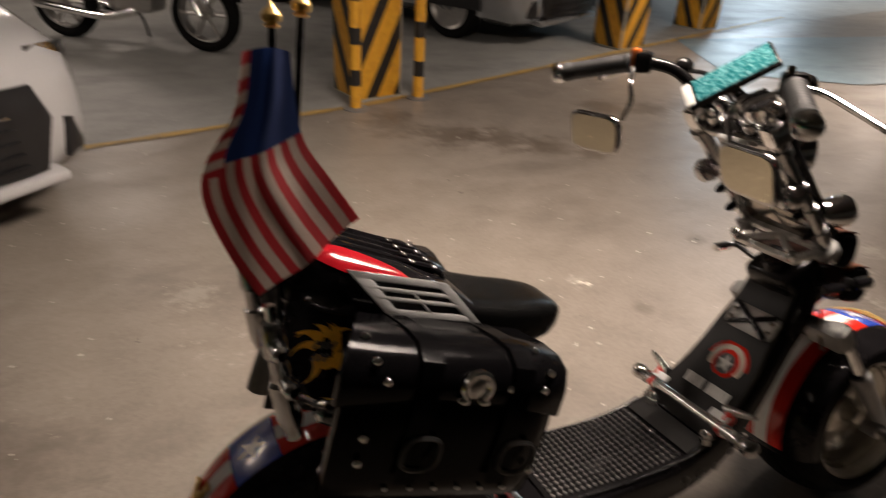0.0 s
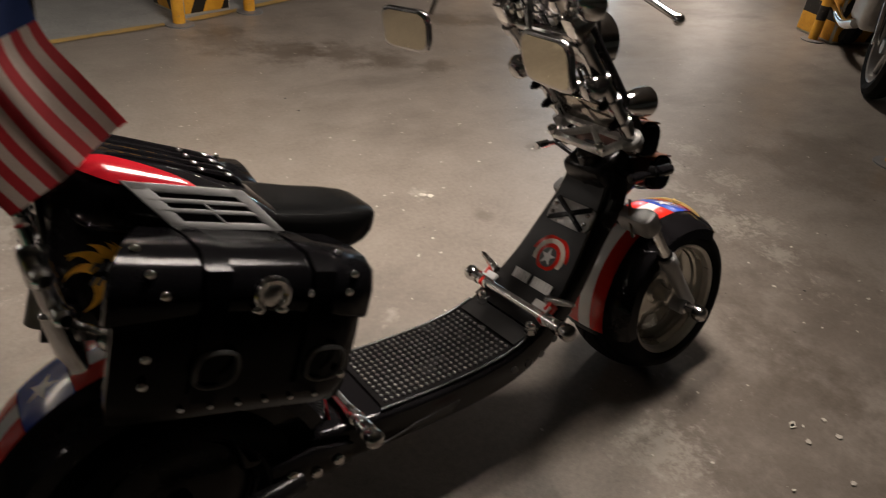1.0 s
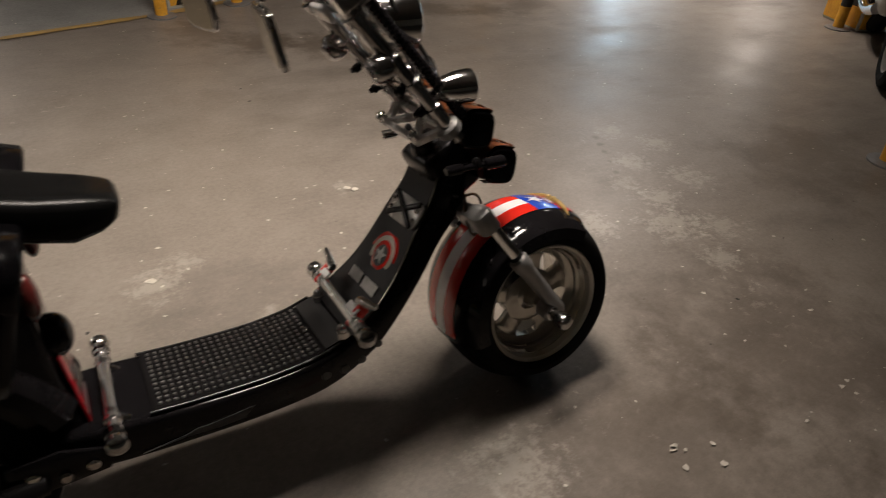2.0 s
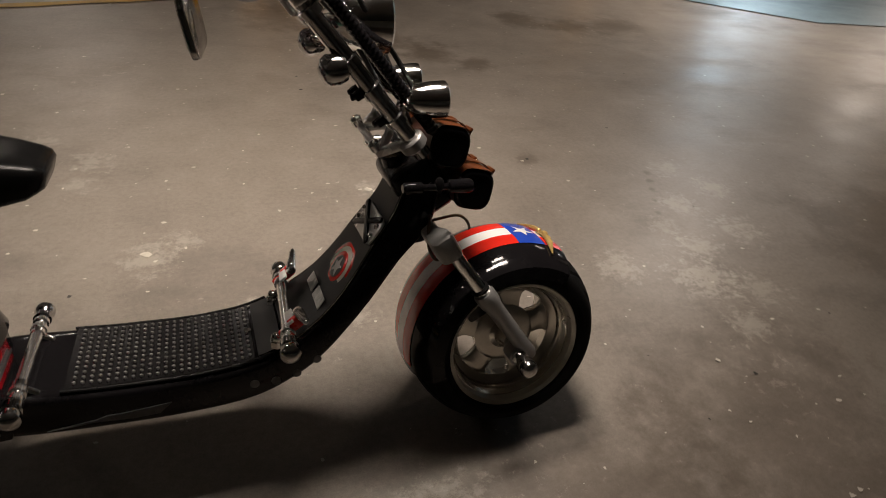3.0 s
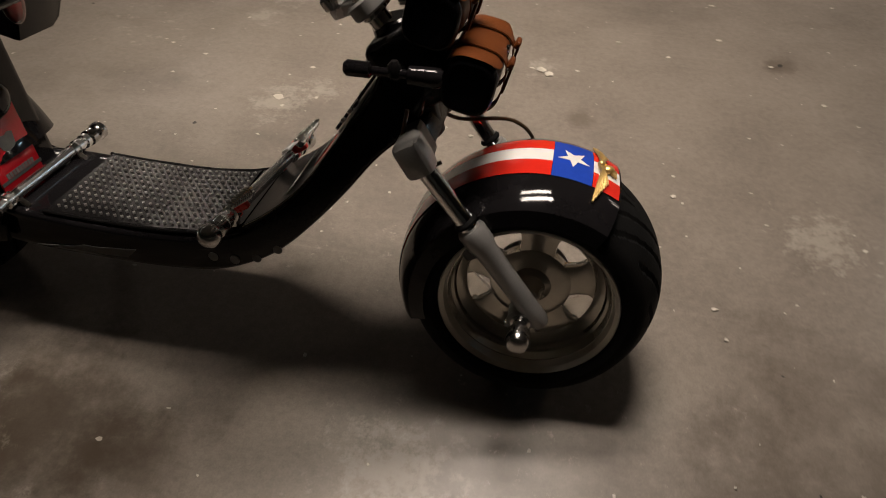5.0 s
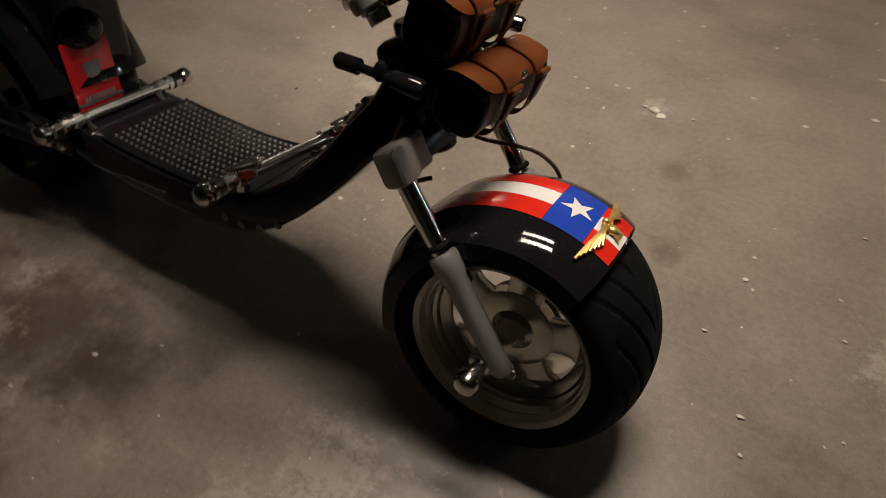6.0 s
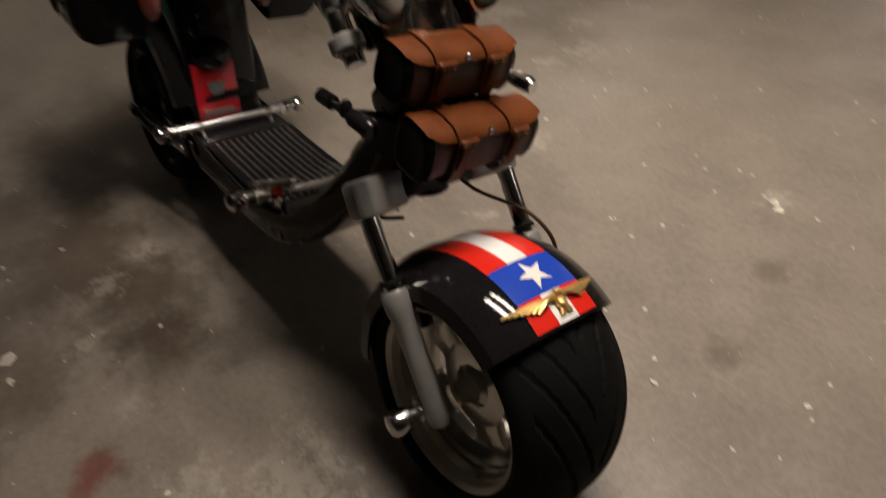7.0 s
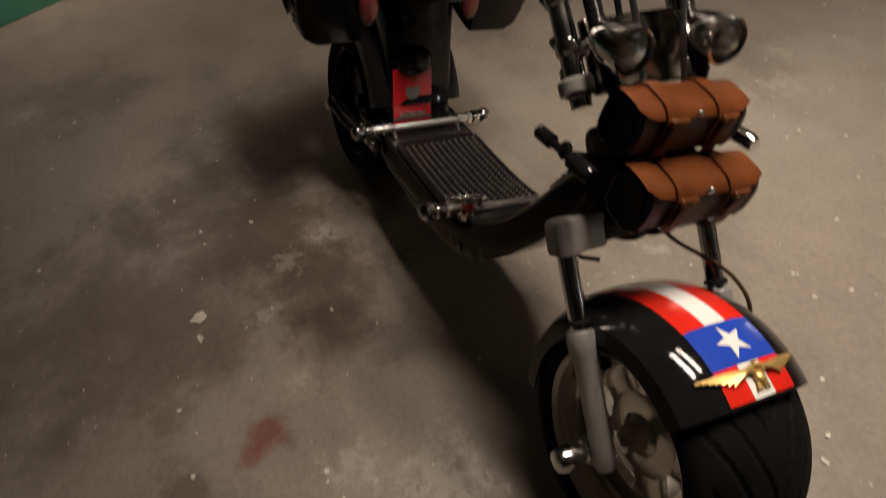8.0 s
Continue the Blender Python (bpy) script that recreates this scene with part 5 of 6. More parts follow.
bm = bmesh.new()
rows = []
for u, hw, top, low in ((-0.10, 0.085, 0.052, -0.02), (-0.04, 0.098, 0.042, -0.028), (0.03, 0.100, 0.035, -0.036), (0.10, 0.092, 0.036, -0.044), (0.16, 0.082, 0.041, -0.044), (0.198, 0.072, 0.041, -0.024), (0.212, 0.064, 0.039, -0.010), (0.220, 0.052, 0.033, -0.002)):
    rows.append(ring(bm, (u, 0, (top + low) / 2), V((0, 1, 0)), V((0, 0, 1)), hw, (top - low) / 2, 36, 4.4))
grid_faces(bm, rows, close_v=True)
bm.faces.new(rows[0])
bm.faces.new(rows[-1])
seat_part("seat", bm, SEAT_VINYL, label="black padded vinyl seat", smooth=60)
TAIL = [(-0.290, 0.070, 0.062, 0.010), (-0.278, 0.092, 0.082, -0.010), (-0.225, 0.110, 0.090, -0.022), (-0.12, 0.114, 0.080, -0.024), (-0.03, 0.112, 0.060, -0.020), (0.02, 0.104, 0.036, -0.018)]


def tail_point(u, deg, s, lift):
    """A point on the tail cover's skin, deg round from its side."""
    hw, top, low = (float(np.interp(u, [r[0] for r in TAIL], [r[k] for r in TAIL])) for k in (1, 2, 3))
    c, q = math.cos(radians(deg)), math.sin(radians(deg))
    return V((u, s * (hw + lift) * abs(c) ** 0.5, (top + low) / 2 + ((top - low) / 2 + lift) * math.copysign(abs(q) ** 0.5, q)))


bm = bmesh.new()
rows = []
for u, hw, top, low in TAIL:
    rows.append(ring(bm, (u, 0, (top + low) / 2), V((0, 1, 0)), V((0, 0, 1)), hw, (top - low) / 2, 32, 4.0))
grid_faces(bm, rows, close_v=True)
bm.faces.new(rows[0])
bm.faces.new(rows[-1])
tail = seat_part("tail_cover", bm, GLOSS_BLACK, label="glossy black tail cover", smooth=50)
for s in (-1, 1):
    # red side flash over the vent, lying on the cover
    bm = bmesh.new()
    rows = []
    for i in range(15):
        f = i / 14
        u = -0.272 + 0.165 * f
        swell = math.sin(math.pi * min(1.0, f * 1.25 if f < 0.4 else 0.5 + (f - 0.4) / 1.2)) ** 0.7
        mid = 46 - 14 * f
        rows.append([bm.verts.new(tail_point(u, mid + (k / 3 - 1) * 26 * swell, s, 0.0016)) for k in range(7)])
    grid_faces(bm, rows)
    seat_part("red_flash", bm, CRIMSON, tail, "glossy red side flash", 60)
    # slotted chrome vent
    outer = [(-0.208, 0.070), (-0.045, 0.070), (0.022, 0.014), (-0.136, 0.010)]
    bm = bmesh.new()
    m = axes((0, s * 0.1320, 0), (1, 0, 0), (0, -s * 0.36, 1))

    def strip(a, b, c, d, depth=0.006):
        slab(bm, [a, b, c, d], m @ Matrix.Translation((0, 0, -0.003)), depth, 0.0022, 2)

    def lerp(p, q, f):
        return (p[0] + (q[0] - p[0]) * f, p[1] + (q[1] - p[1]) * f)

    A, B, C, D = outer
    for f0, f1 in ((0.0, 0.20), (0.31, 0.42), (0.53, 0.64), (0.82, 1.0)):
        strip(lerp(A, D, f0), lerp(B, C, f0), lerp(B, C, f1), lerp(A, D, f1))
    strip(A, lerp(A, B, 0.20), lerp(D, C, 0.15), D)
    strip(lerp(A, B, 0.86), B, C, lerp(D, C, 0.86))
    strip(lerp(lerp(A, B, 0.5), lerp(D, C, 0.5), 0.3), lerp(lerp(A, B, 0.52), lerp(D, C, 0.52), 0.3), lerp(lerp(A, B, 0.52), lerp(D, C, 0.52), 0.9), lerp(lerp(A, B, 0.5), lerp(D, C, 0.5), 0.9))
    seat_part("vent", bm, VENT_CHROME, tail, "slotted chrome side vent")
    bm = bmesh.new()
    slab(bm, outer, m @ Matrix.Translation((0, 0, 0.0035 * s)), 0.020 * s)
    seat_part("vent_backing", bm, SATIN_BLACK, tail, "", 0)
# pillion pad with black ribs
bm = bmesh.new()
box(bm, (-0.122, 0, 0.064), (0.17, 0.116, 0.024), (0, 4, 0), 0.011, 3)
pad = seat_part("rear_pad", bm, SEAT_VINYL, label="black rear pad with padded ribs and chrome studs")
for y in (-0.058, -0.02, 0.02, 0.058):
    bm = bmesh.new()
    tube(bm, [(-0.225, y, 0.076), (-0.205, y, 0.085), (-0.12, y, 0.078), (-0.045, y, 0.070), (-0.025, y, 0.054)], 0.0055, 8)
    seat_part("rail", bm, GLOSS_BLACK, pad)
    for u in (-0.015, -0.055):
        bm = bmesh.new()
        ball(bm, (u - 0.035, y, 0.0750 + 0.1 * (-0.03 - u)), (0.0065, 0.0065, 0.004), 10, 6)
        seat_part("stud", bm, CHROME, pad)

for s in (-1, 1):
    # shock absorbers and rear stays
    bm = bmesh.new()
    rod(bm, (-1.345, s * 0.135, 0.80), (-1.328, s * 0.139, 0.60), 0.008, seg=14)
    shock = part("shock", bm, CHROME, scooter, "chrome rear shock absorber")
    bm = bmesh.new()
    a, b = V((-1.345, s * 0.135, 0.775)), V((-1.330, s * 0.139, 0.60))
    lathe(bm, a, b - a, [(0, 0.012), (0.01, 0.016), (0.05, 0.018), (0.055, 0.014), (0.09, 0.014), (0.094, 0.020), (0.150, 0.020), (0.170, 0.014), (0.185, 0.012)], 20)
    part("shock_body", bm, DARK_CHROME, shock, "dark chrome shock body")
    for q, l in ((V((-1.345, s * 0.150, 0.742)), 0.030), (V((-1.336, s * 0.155, 0.690)), 0.034)):
        bm = bmesh.new()
        lathe(bm, q, (0.2, s, 0), [(0, 0.010), (0.005, 0.013), (l - 0.005, 0.013), (l, 0.008)], 14)
        part("shock_bolt", bm, CHROME, shock)
    bm = bmesh.new()
    lathe(bm, (-1.300, s * 0.165, 0.645), (0.75, 0, -0.35), [(0, 0.010), (0.006, 0.018), (0.030, 0.021), (0.040, 0.021), (0.046, 0.012)], 18)
    tube(bm, [(-1.32, s * 0.145, 0.66), (-1.305, s * 0.16, 0.655), (-1.29, s * 0.165, 0.645)], 0.006, 8)
    part("turn_lamp", bm, CHROME, scooter, "chrome bullet turn lamp")
    bm = bmesh.new()
    tube(bm, [(-1.05, s * 0.125, 0.225), (-1.14, s * 0.140, 0.228), (-1.26, s * 0.140, 0.230)], 0.020, 12)
    part("swing_arm", bm, SATIN_BLACK, scooter)
    bm = bmesh.new()
    lathe(bm, (-1.24, s * 0.135, 0.228), (0, s, 0), [(0, 0.024), (0.012, 0.024), (0.016, 0.017), (0.030, 0.017), (0.034, 0.010)], 18)
    part("axle_nut", bm, CHROME, scooter)
    bm = bmesh.new()
    ball(bm, (-0.985, s * 0.128 - 0.012, 0.575), (0.016, 0.024, 0.040), 16, 12)
    part("side_reflector", bm, RED_LENS, scooter, "oval reddish reflector beside the seat box")
    # lower frame plates with chrome bolts beside the deck's rear
    bm = bmesh.new()
    slab(bm, [(-0.10, -0.04), (0.05, -0.03), (0.06, 0.01), (-0.02, 0.035), (-0.10, 0.03)], axes((-1.0, s * 0.118, 0.245), (1, 0, 0), (0, 0, 1)), 0.010, 0.003)
    part("side_plate", bm, GLOSS_BLACK, scooter)
    for x, z in ((-0.975, 0.235), (-1.02, 0.228), (-1.065, 0.245)):
        bm = bmesh.new()
        lathe(bm, (x, s * 0.116, z), (0, s, 0), [(0, 0.011), (0.016, 0.011), (0.020, 0.007)], 12)
        part("plate_bolt", bm, CHROME, scooter)
# flame print on the black plate behind the saddlebag
bm = bmesh.new()
box(bm, (-1.265, -0.094, 0.690), (0.15, 0.008, 0.19), (0, 17, 0), 0.003)
side_panel = part("side_panel", bm, GLOSS_BLACK, scooter, "glossy black side panel with flame print")
rng2 = random.Random(3)
flame_plane = axes((-1.268, -0.0985, 0.697), (1, 0, -0.25), (0.25, 0, 1))
def tongue(x, y, turn, length, width, curl):
    """Outline of one curled, pointed lick of flame."""
    left, right = [], []
    for k in range(7):
        f = k / 6
        bend = radians(turn + curl * f)
        cx, cy = x + length * f * math.cos(bend), y + length * f * math.sin(bend)
        w = width * (1 - f) ** 0.8 * (0.55 + 1.2 * f * (1 - f)) + 0.0003
        nx, ny = -math.sin(bend), math.cos(bend)
        left.append((cx + nx * w, cy + ny * w))
        right.append((cx - nx * w, cy - ny * w))
    return left + right[::-1]


for k in range(15):
    a = 24 * k + rng2.uniform(-8, 8)
    bm = bmesh.new()
    x, y = 0.014 * math.cos(radians(a)), 0.022 * math.sin(radians(a))
    slab(bm, tongue(x, y, a * 0.55 + 38 + (0 if k < 8 else 150), rng2.uniform(0.028, 0.044), rng2.uniform(0.007, 0.011), rng2.choice((-55, 50, 70))), flame_plane @ Matrix.Translation((0, 0, 0.0003 * k)), 0.0008)
    part("flame_print", bm, YELLOW, side_panel, "yellow flame-shaped print", 0)
for k in range(7):
    bm = bmesh.new()
    box(bm, (-0.016 + 0.009 * (k % 4), 0.012 - 0.020 * (k // 4), 0.0062), (0.004, 0.014, 0.001), (0, 0, -28))
    bmesh.ops.transform(bm, matrix=flame_plane, verts=bm.verts)
    part("letter_bar", bm, GREY_PRINT, side_panel, "dark block of lettering", 0)
bm = bmesh.new()
tube(bm, [(-1.28, 0.0, 0.62), (-1.33, 0.0, 0.66), (-1.36, 0.0, 0.60)], 0.020, 12)
part("tail_bracket", bm, DULL_CAST, scooter)
bm = bmesh.new()
tube(bm, [(-0.98, 0.10, 0.20), (-0.99, 0.17, 0.11), (-1.00, 0.215, 0.022)], 0.011, 10)
ball(bm, (-1.00, 0.218, 0.018), (0.03, 0.02, 0.008), 12, 6)
part("side_stand", bm, SATIN_BLACK, scooter, "black side stand on the floor")

# ---------------------------------------------------------------- saddlebags
def saddlebag(s):
    base = SEAT @ V((-0.09, s * 0.22, -0.20))
    bag = thing("saddlebag", base, "black leather saddlebag with chrome studs and strap prints", "bag", LEAN, "saddlebags")
    yi, yo = 0.142, 0.290

    def taper(u, y):
        """The rear end slants in towards the wheel."""
        return max(0.0, (-0.12 - u) / 0.13) * 0.055 * (yo - y) / (yo - yi) + max(0.0, (-0.12 - u) / 0.13) * 0.008

    def bag_part(name, bm, material, parent=bag, label="", smooth=35):
        bmesh.ops.transform(bm, matrix=SEAT, verts=bm.verts)
        return part(name, bm, material, parent, label, smooth)

    def section(bm, u, grow):
        pts = []
        a, b = yi - grow * 0.3, yo + grow
        prof = [(a, -0.196), (b - 0.030, -0.200), (b - 0.010, -0.186), (b, -0.150), (b + 0.004, -0.08), (b + 0.002, -0.02), (b - 0.008, 0.004), (b - 0.034, 0.020), (b - 0.075, 0.020), (a, 0.008)]
        return [bm.verts.new((u + taper(u, y), s * y, w)) for y, w in prof]

    bm = bmesh.new()
    rows = []
    for u, g in ((-0.250, -0.016), (-0.244, -0.004), (-0.228, 0.0), (-0.15, 0.003), (-0.06, 0.002), (0.03, 0.003), (0.058, 0.0), (0.077, -0.005), (0.084, -0.016)):
        rows.append(section(bm, u, g))
    grid_faces(bm, rows, close_v=True)
    bm.faces.new(rows[0])
    bm.faces.new(rows[-1])
    body = bag_part("body", bm, BLACK_LEATHER, smooth=50)
    # overhanging lid
    bm = bmesh.new()
    rows = []
    for u in (-0.258, -0.252, -0.20, -0.12, -0.04, 0.04, 0.080, 0.088):
        shrink = 0.010 if u in (-0.258, 0.088) else 0.0
        b = yo + 0.008 - shrink
        prof = [(yi - 0.006, 0.014 - shrink), (b - 0.078, 0.027 - shrink), (b - 0.036, 0.027 - shrink), (b - 0.008, 0.013), (b + 0.002, -0.012), (b + 0.001, -0.040 + 0.010 * math.cos((u + 0.09) * 14))]
        inner = [(y - 0.005, w - 0.005) for y, w in reversed(prof)]
        rows.append([bm.verts.new((u + taper(u, y), s * y, w)) for y, w in prof + inner])
    grid_faces(bm, rows, close_v=True)
    bm.faces.new(rows[0])
    bm.faces.new(rows[-1])
    lid = bag_part("lid", bm, BLACK_LEATHER, smooth=50, label="curved leather lid")
    for u in (-0.130, 0.008):
        bm = bmesh.new()
        rows = []
        for y, w in ((yi, 0.018), (yo - 0.068, 0.0305), (yo - 0.026, 0.031), (yo + 0.003, 0.016), (yo + 0.0125, -0.011), (yo + 0.012, -0.060), (yo + 0.010, -0.155)):
            rows.append([bm.verts.new((u + du, s * (y + dy), w + dw)) for du, dy, dw in ((-0.016, 0, -0.002), (-0.015, 0.002, 0.001), (0.015, 0.002, 0.001), (0.016, 0, -0.002))])
        grid_faces(bm, rows)
        bag_part("strap", bm, BLACK_LEATHER, lid)
    yb = yo + 0.010
    for u, w in ((-0.187, -0.012), (-0.008, -0.012), (0.046, -0.011), (-0.205, 0.012), (0.052, 0.012), (0.040, 0.0285), (-0.215, 0.0285), (-0.20, -0.125), (0.060, -0.135), (-0.20, -0.09)):
        bm = bmesh.new()
        y = yb if w < 0.01 else (yo + 0.004 if w < 0.02 else yo - 0.030)
        ball(bm, (u, s * (y - 0.001), w), (0.0062, 0.004, 0.0062), 12, 6)
        bag_part("stud", bm, CHROME, body)
    for k in range(6):
        bm = bmesh.new()
        ball(bm, (-0.15 + 0.036 * k, s * (yo + 0.001), -0.168), (0.004, 0.003, 0.004), 10, 6)
        bag_part("stud", bm, CHROME, body)
    for u, w in ((-0.120, -0.108), (0.026, -0.112)):
        bm = bmesh.new()
        pts = [(-0.025, 0.004), (-0.017, 0.020), (0.006, 0.024), (0.024, 0.018), (0.026, -0.004), (0.017, -0.019), (-0.006, -0.023), (-0.023, -0.016)]
        tube(bm, [(u + x, s * (yo + 0.0155), w + z) for x, z in pts + pts[:1]], 0.0034, 6, 4)
        bag_part("buckle_ring", bm, GREY_PRINT, body, "dull grey buckle ring")
    # chrome horseshoe badge
    bm = bmesh.new()
    u0, w0 = -0.063, -0.010
    arc = [(u0 + 0.019 * math.cos(radians(a)), s * (yb + 0.004), w0 + 0.021 * math.sin(radians(a))) for a in range(-50, 231, 28)]
    tube(bm, arc, 0.0050, 10, 3)
    ball(bm, (u0 - 0.015, s * (yb + 0.004), w0 - 0.020), (0.009, 0.005, 0.006), 12, 8)
    ball(bm, (u0 + 0.015, s * (yb + 0.004), w0 - 0.020), (0.009, 0.005, 0.006), 12, 8)
    box(bm, (u0, s * (yb + 0.003), w0 + 0.016), (0.030, 0.006, 0.006), (0, 0, 0), 0.002)
    ball(bm, (u0, s * (yb + 0.001), w0 + 0.002), (0.018, 0.005, 0.020), 16, 10)
    bag_part("badge", bm, CHROME, body, "chrome horseshoe-shaped badge")


saddlebag(-1)
saddlebag(1)

# ---------------------------------------------------------------- leather tool rolls before the fork
def tool_roll(centre, size, half, tilt):
    cx, cz = centre
    roll = thing("tool_bag", HEAD_LEAN @ V((cx, 0, cz - size[1])), "tan leather tool roll with buckled straps on the fork", "bag", LEAN, "leather tool rolls")
    R = pose(cx, 0.008, cz + 0.012, -6, 0, 0) @ pose(0, 0, 0, 0, tilt, 0)

    def roll_part(name, bm, material, parent=roll, label="", smooth=45):
        bmesh.ops.transform(bm, matrix=HEAD_LEAN @ R, verts=bm.verts)
        return part(name, bm, material, parent, label, smooth)

    a, b = size
    bm = bmesh.new()
    rows = []
    for f, g in ((-1.0, 0.80), (-0.985, 0.93), (-0.95, 0.98), (-0.5, 1.0), (0, 1.01), (0.5, 1.0), (0.95, 0.98), (0.985, 0.93), (1.0, 0.80)):
        rows.append(ring(bm, (0, half * f, 0), V((1, 0, 0)), V((0, 0, 1)), a * g, b * g, 36, 3.2))
    grid_faces(bm, rows, close_v=True)
    bm.faces.new(rows[0])
    bm.faces.new(rows[-1])
    body = roll_part("body", bm, BROWN_LEATHER, smooth=50, label="dark brown leather body")
    for e in (-1, 1):
        bm = bmesh.new()
        rows = [ring(bm, (0, half * e * f, 0), V((1, 0, 0)), V((0, 0, 1)), a * g, b * g, 36, 3.2) for f, g in ((0.90, 1.025), (0.985, 0.965), (1.008, 0.90), (1.012, 0.80), (1.004, 0.70), (1.004, 0.10))]
        grid_faces(bm, rows, close_v=True)
        bm.faces.new(rows[-1])
        roll_part("end_cap", bm, BLACK_LEATHER, label="black leather round end")

    def wrap(angle, grow):
        c, q = math.cos(angle), math.sin(angle)
        return (a + grow) * math.copysign(abs(c) ** (2 / 3.2), c), (b + grow) * math.copysign(abs(q) ** (2 / 3.2), q)

    # flap over the top and front
    bm = bmesh.new()
    rows = []
    for k in range(15):
        ang = radians(150 - k * 8.3)
        row = []
        for j in range(13):
            f = -1 + 2 * j / 12
            droop = radians(30 * abs(f) ** 7) * (k / 14) ** 2
            x, z = wrap(ang + droop, 0.0045)
            row.append(bm.verts.new((x, half * 1.01 * f, z)))
        rows.append(row)
    grid_faces(bm, rows)
    flap = roll_part("flap", bm, TAN_LEATHER, label="tan leather flap", smooth=60)
    for y in (-half * 0.46, half * 0.46):
        bm = bmesh.new()
        rows = []
        for k in range(22):
            x, z = wrap(radians(160 - k * 12), 0.0085)
            rows.append([bm.verts.new((x * g, y + dy, z * g)) for dy, g in ((-0.0125, 0.965), (-0.012, 1.0), (0.012, 1.0), (0.0125, 0.965))])
        grid_faces(bm, rows)
        strap = roll_part("strap", bm, TAN_LEATHER, label="tan leather strap")
        x, z = wrap(radians(34), 0.012)
        bm = bmesh.new()
        box(bm, (x + 0.003, y, z - 0.002), (0.008, 0.030, 0.012), (0, 20, 0), 0.003)
        roll_part("strap_loop", bm, TAN_LEATHER, strap, "tan leather strap loop")
        bm = bmesh.new()
        for dy in (-0.008, 0.008):
            ball(bm, (x + 0.006, y + dy, z - 0.002), (0.0020, 0.0020, 0.0032), 10, 6)
        rod(bm, (x + 0.006, y - 0.008, z - 0.002), (x + 0.006, y + 0.008, z - 0.002), 0.0013, seg=8)
        roll_part("buckle", bm, GOLD, strap, "small brass clip")
        bm = bmesh.new()
        box(bm, (x + 0.004, y, z - 0.026), (0.004, 0.018, 0.040), (0, 4, 0), 0.0015)
        roll_part("strap_end", bm, TAN_LEATHER, strap)
    bm = bmesh.new()
    x, z = wrap(radians(44), 0.006)
    ball(bm, (x, 0, z), (0.004, 0.006, 0.006), 12, 8)
    roll_part("snap", bm, DARK_CHROME, flap)


tool_roll((-0.168, 0.669), (0.037, 0.038), 0.096, 12)
tool_roll((-0.114, 0.583), (0.037, 0.039), 0.102, 12)

# ---------------------------------------------------------------- phone in its holder
ph0, ph1 = V((-0.550, 0.015, 1.012)), V((-0.452, -0.078, 1.098))
pm = axes((ph0 + ph1) / 2, ph1 - ph0, V((0.4, 0.9, 0.3)))
phone = thing("phone", HEAD_LEAN @ ((ph0 + ph1) / 2), "phone with lit teal screen clamped to the handlebar", "phone", LEAN)
for name, material, size, lift, label in (("case", SATIN_BLACK, (0.160, 0.080, 0.012), 0, "black phone case"), ("screen", SCREEN, (0.138, 0.070, 0.0015), 0.0068, "lit teal map screen"), ("end_cap", CANVAS_WHITE, (0.018, 0.074, 0.014), 0.001, "white end of the holder")):
    bm = bmesh.new()
    shift = -0.076 if name == "end_cap" else 0.006 if name == "screen" else 0.0
    box(bm, (shift, 0, lift), size, (0, 0, 0), min(size) * 0.3)
    bmesh.ops.transform(bm, matrix=HEAD_LEAN @ pm, verts=bm.verts)
    part(name, bm, material, phone, label)
bm = bmesh.new()
tube(bm, [(-0.500, -0.03, 1.045), (-0.470, -0.03, 1.020), (-0.430, -0.03, 0.995)], 0.010, 10)
steer("phone_arm", bm, SATIN_BLACK)

# ---------------------------------------------------------------- flag on its pole
flag = thing("flag", (-1.335, -0.10, 0.60), "faded striped flag with blue canton between two gold-tipped poles", "flag", LEAN)
for foot, top in ((V((-1.336, -0.078, 0.60)), V((-1.296, -0.074, 1.152))), (V((-1.330, -0.066, 0.60)), V((-1.256, -0.066, 1.164)))):
    bm = bmesh.new()
    rod(bm, foot, top, 0.0050, seg=12)
    pole = part("pole", bm, SATIN_BLACK, flag, "thin black pole")
    bm = bmesh.new()
    lathe(bm, top, top - foot, [(0, 0.007), (0.003, 0.011), (0.006, 0.007), (0.009, 0.0125), (0.016, 0.0135), (0.022, 0.010), (0.026, 0.005), (0.032, 0.002)], 16)
    part("finial", bm, GOLD, pole, "polished gold finial")
bm = bmesh.new()
uvl = bm.loops.layers.uv.new("UVMap")
N, K = 40, 30
grid = []
left = smooth_line([(-1.338, -0.10, 1.125), (-1.358, -0.10, 1.045), (-1.398, -0.10, 0.985), (-1.407, -0.10, 0.940), (-1.385, -0.10, 0.870), (-1.352, -0.10, 0.803)], 16)
right = smooth_line([(-1.278, -0.09, 1.122), (-1.276, -0.09, 1.070), (-1.268, -0.09, 1.010), (-1.238, -0.10, 0.950), (-1.201, -0.10, 0.885)], 20)
for i in range(N + 1):
    u = i / N
    a, b = left[round(u * 80)], right[round(u * 80)]
    row = []
    for j in range(K + 1):
        v = j / K
        p = a * (1 - v) + b * v
        fold = math.sin(v * 7.5 + u * 1.2) * 0.010 * (0.4 + u * 0.6) + math.sin(v * 17 + u * 3) * 0.0015
        p = p + V((0, fold, 0.006 * math.sin(u * 5 + v * 3)))
        row.append(bm.verts.new(p))
    grid.append(row)
for i in range(N):
    for j in range(K):
        f = bm.faces.new((grid[i][j], grid[i + 1][j], grid[i + 1][j + 1], grid[i][j + 1]))
        for loop, (a, b) in zip(f.loops, ((i, j), (i + 1, j), (i + 1, j + 1), (i, j + 1))):
            loop[uvl].uv = (a / N, b / K)
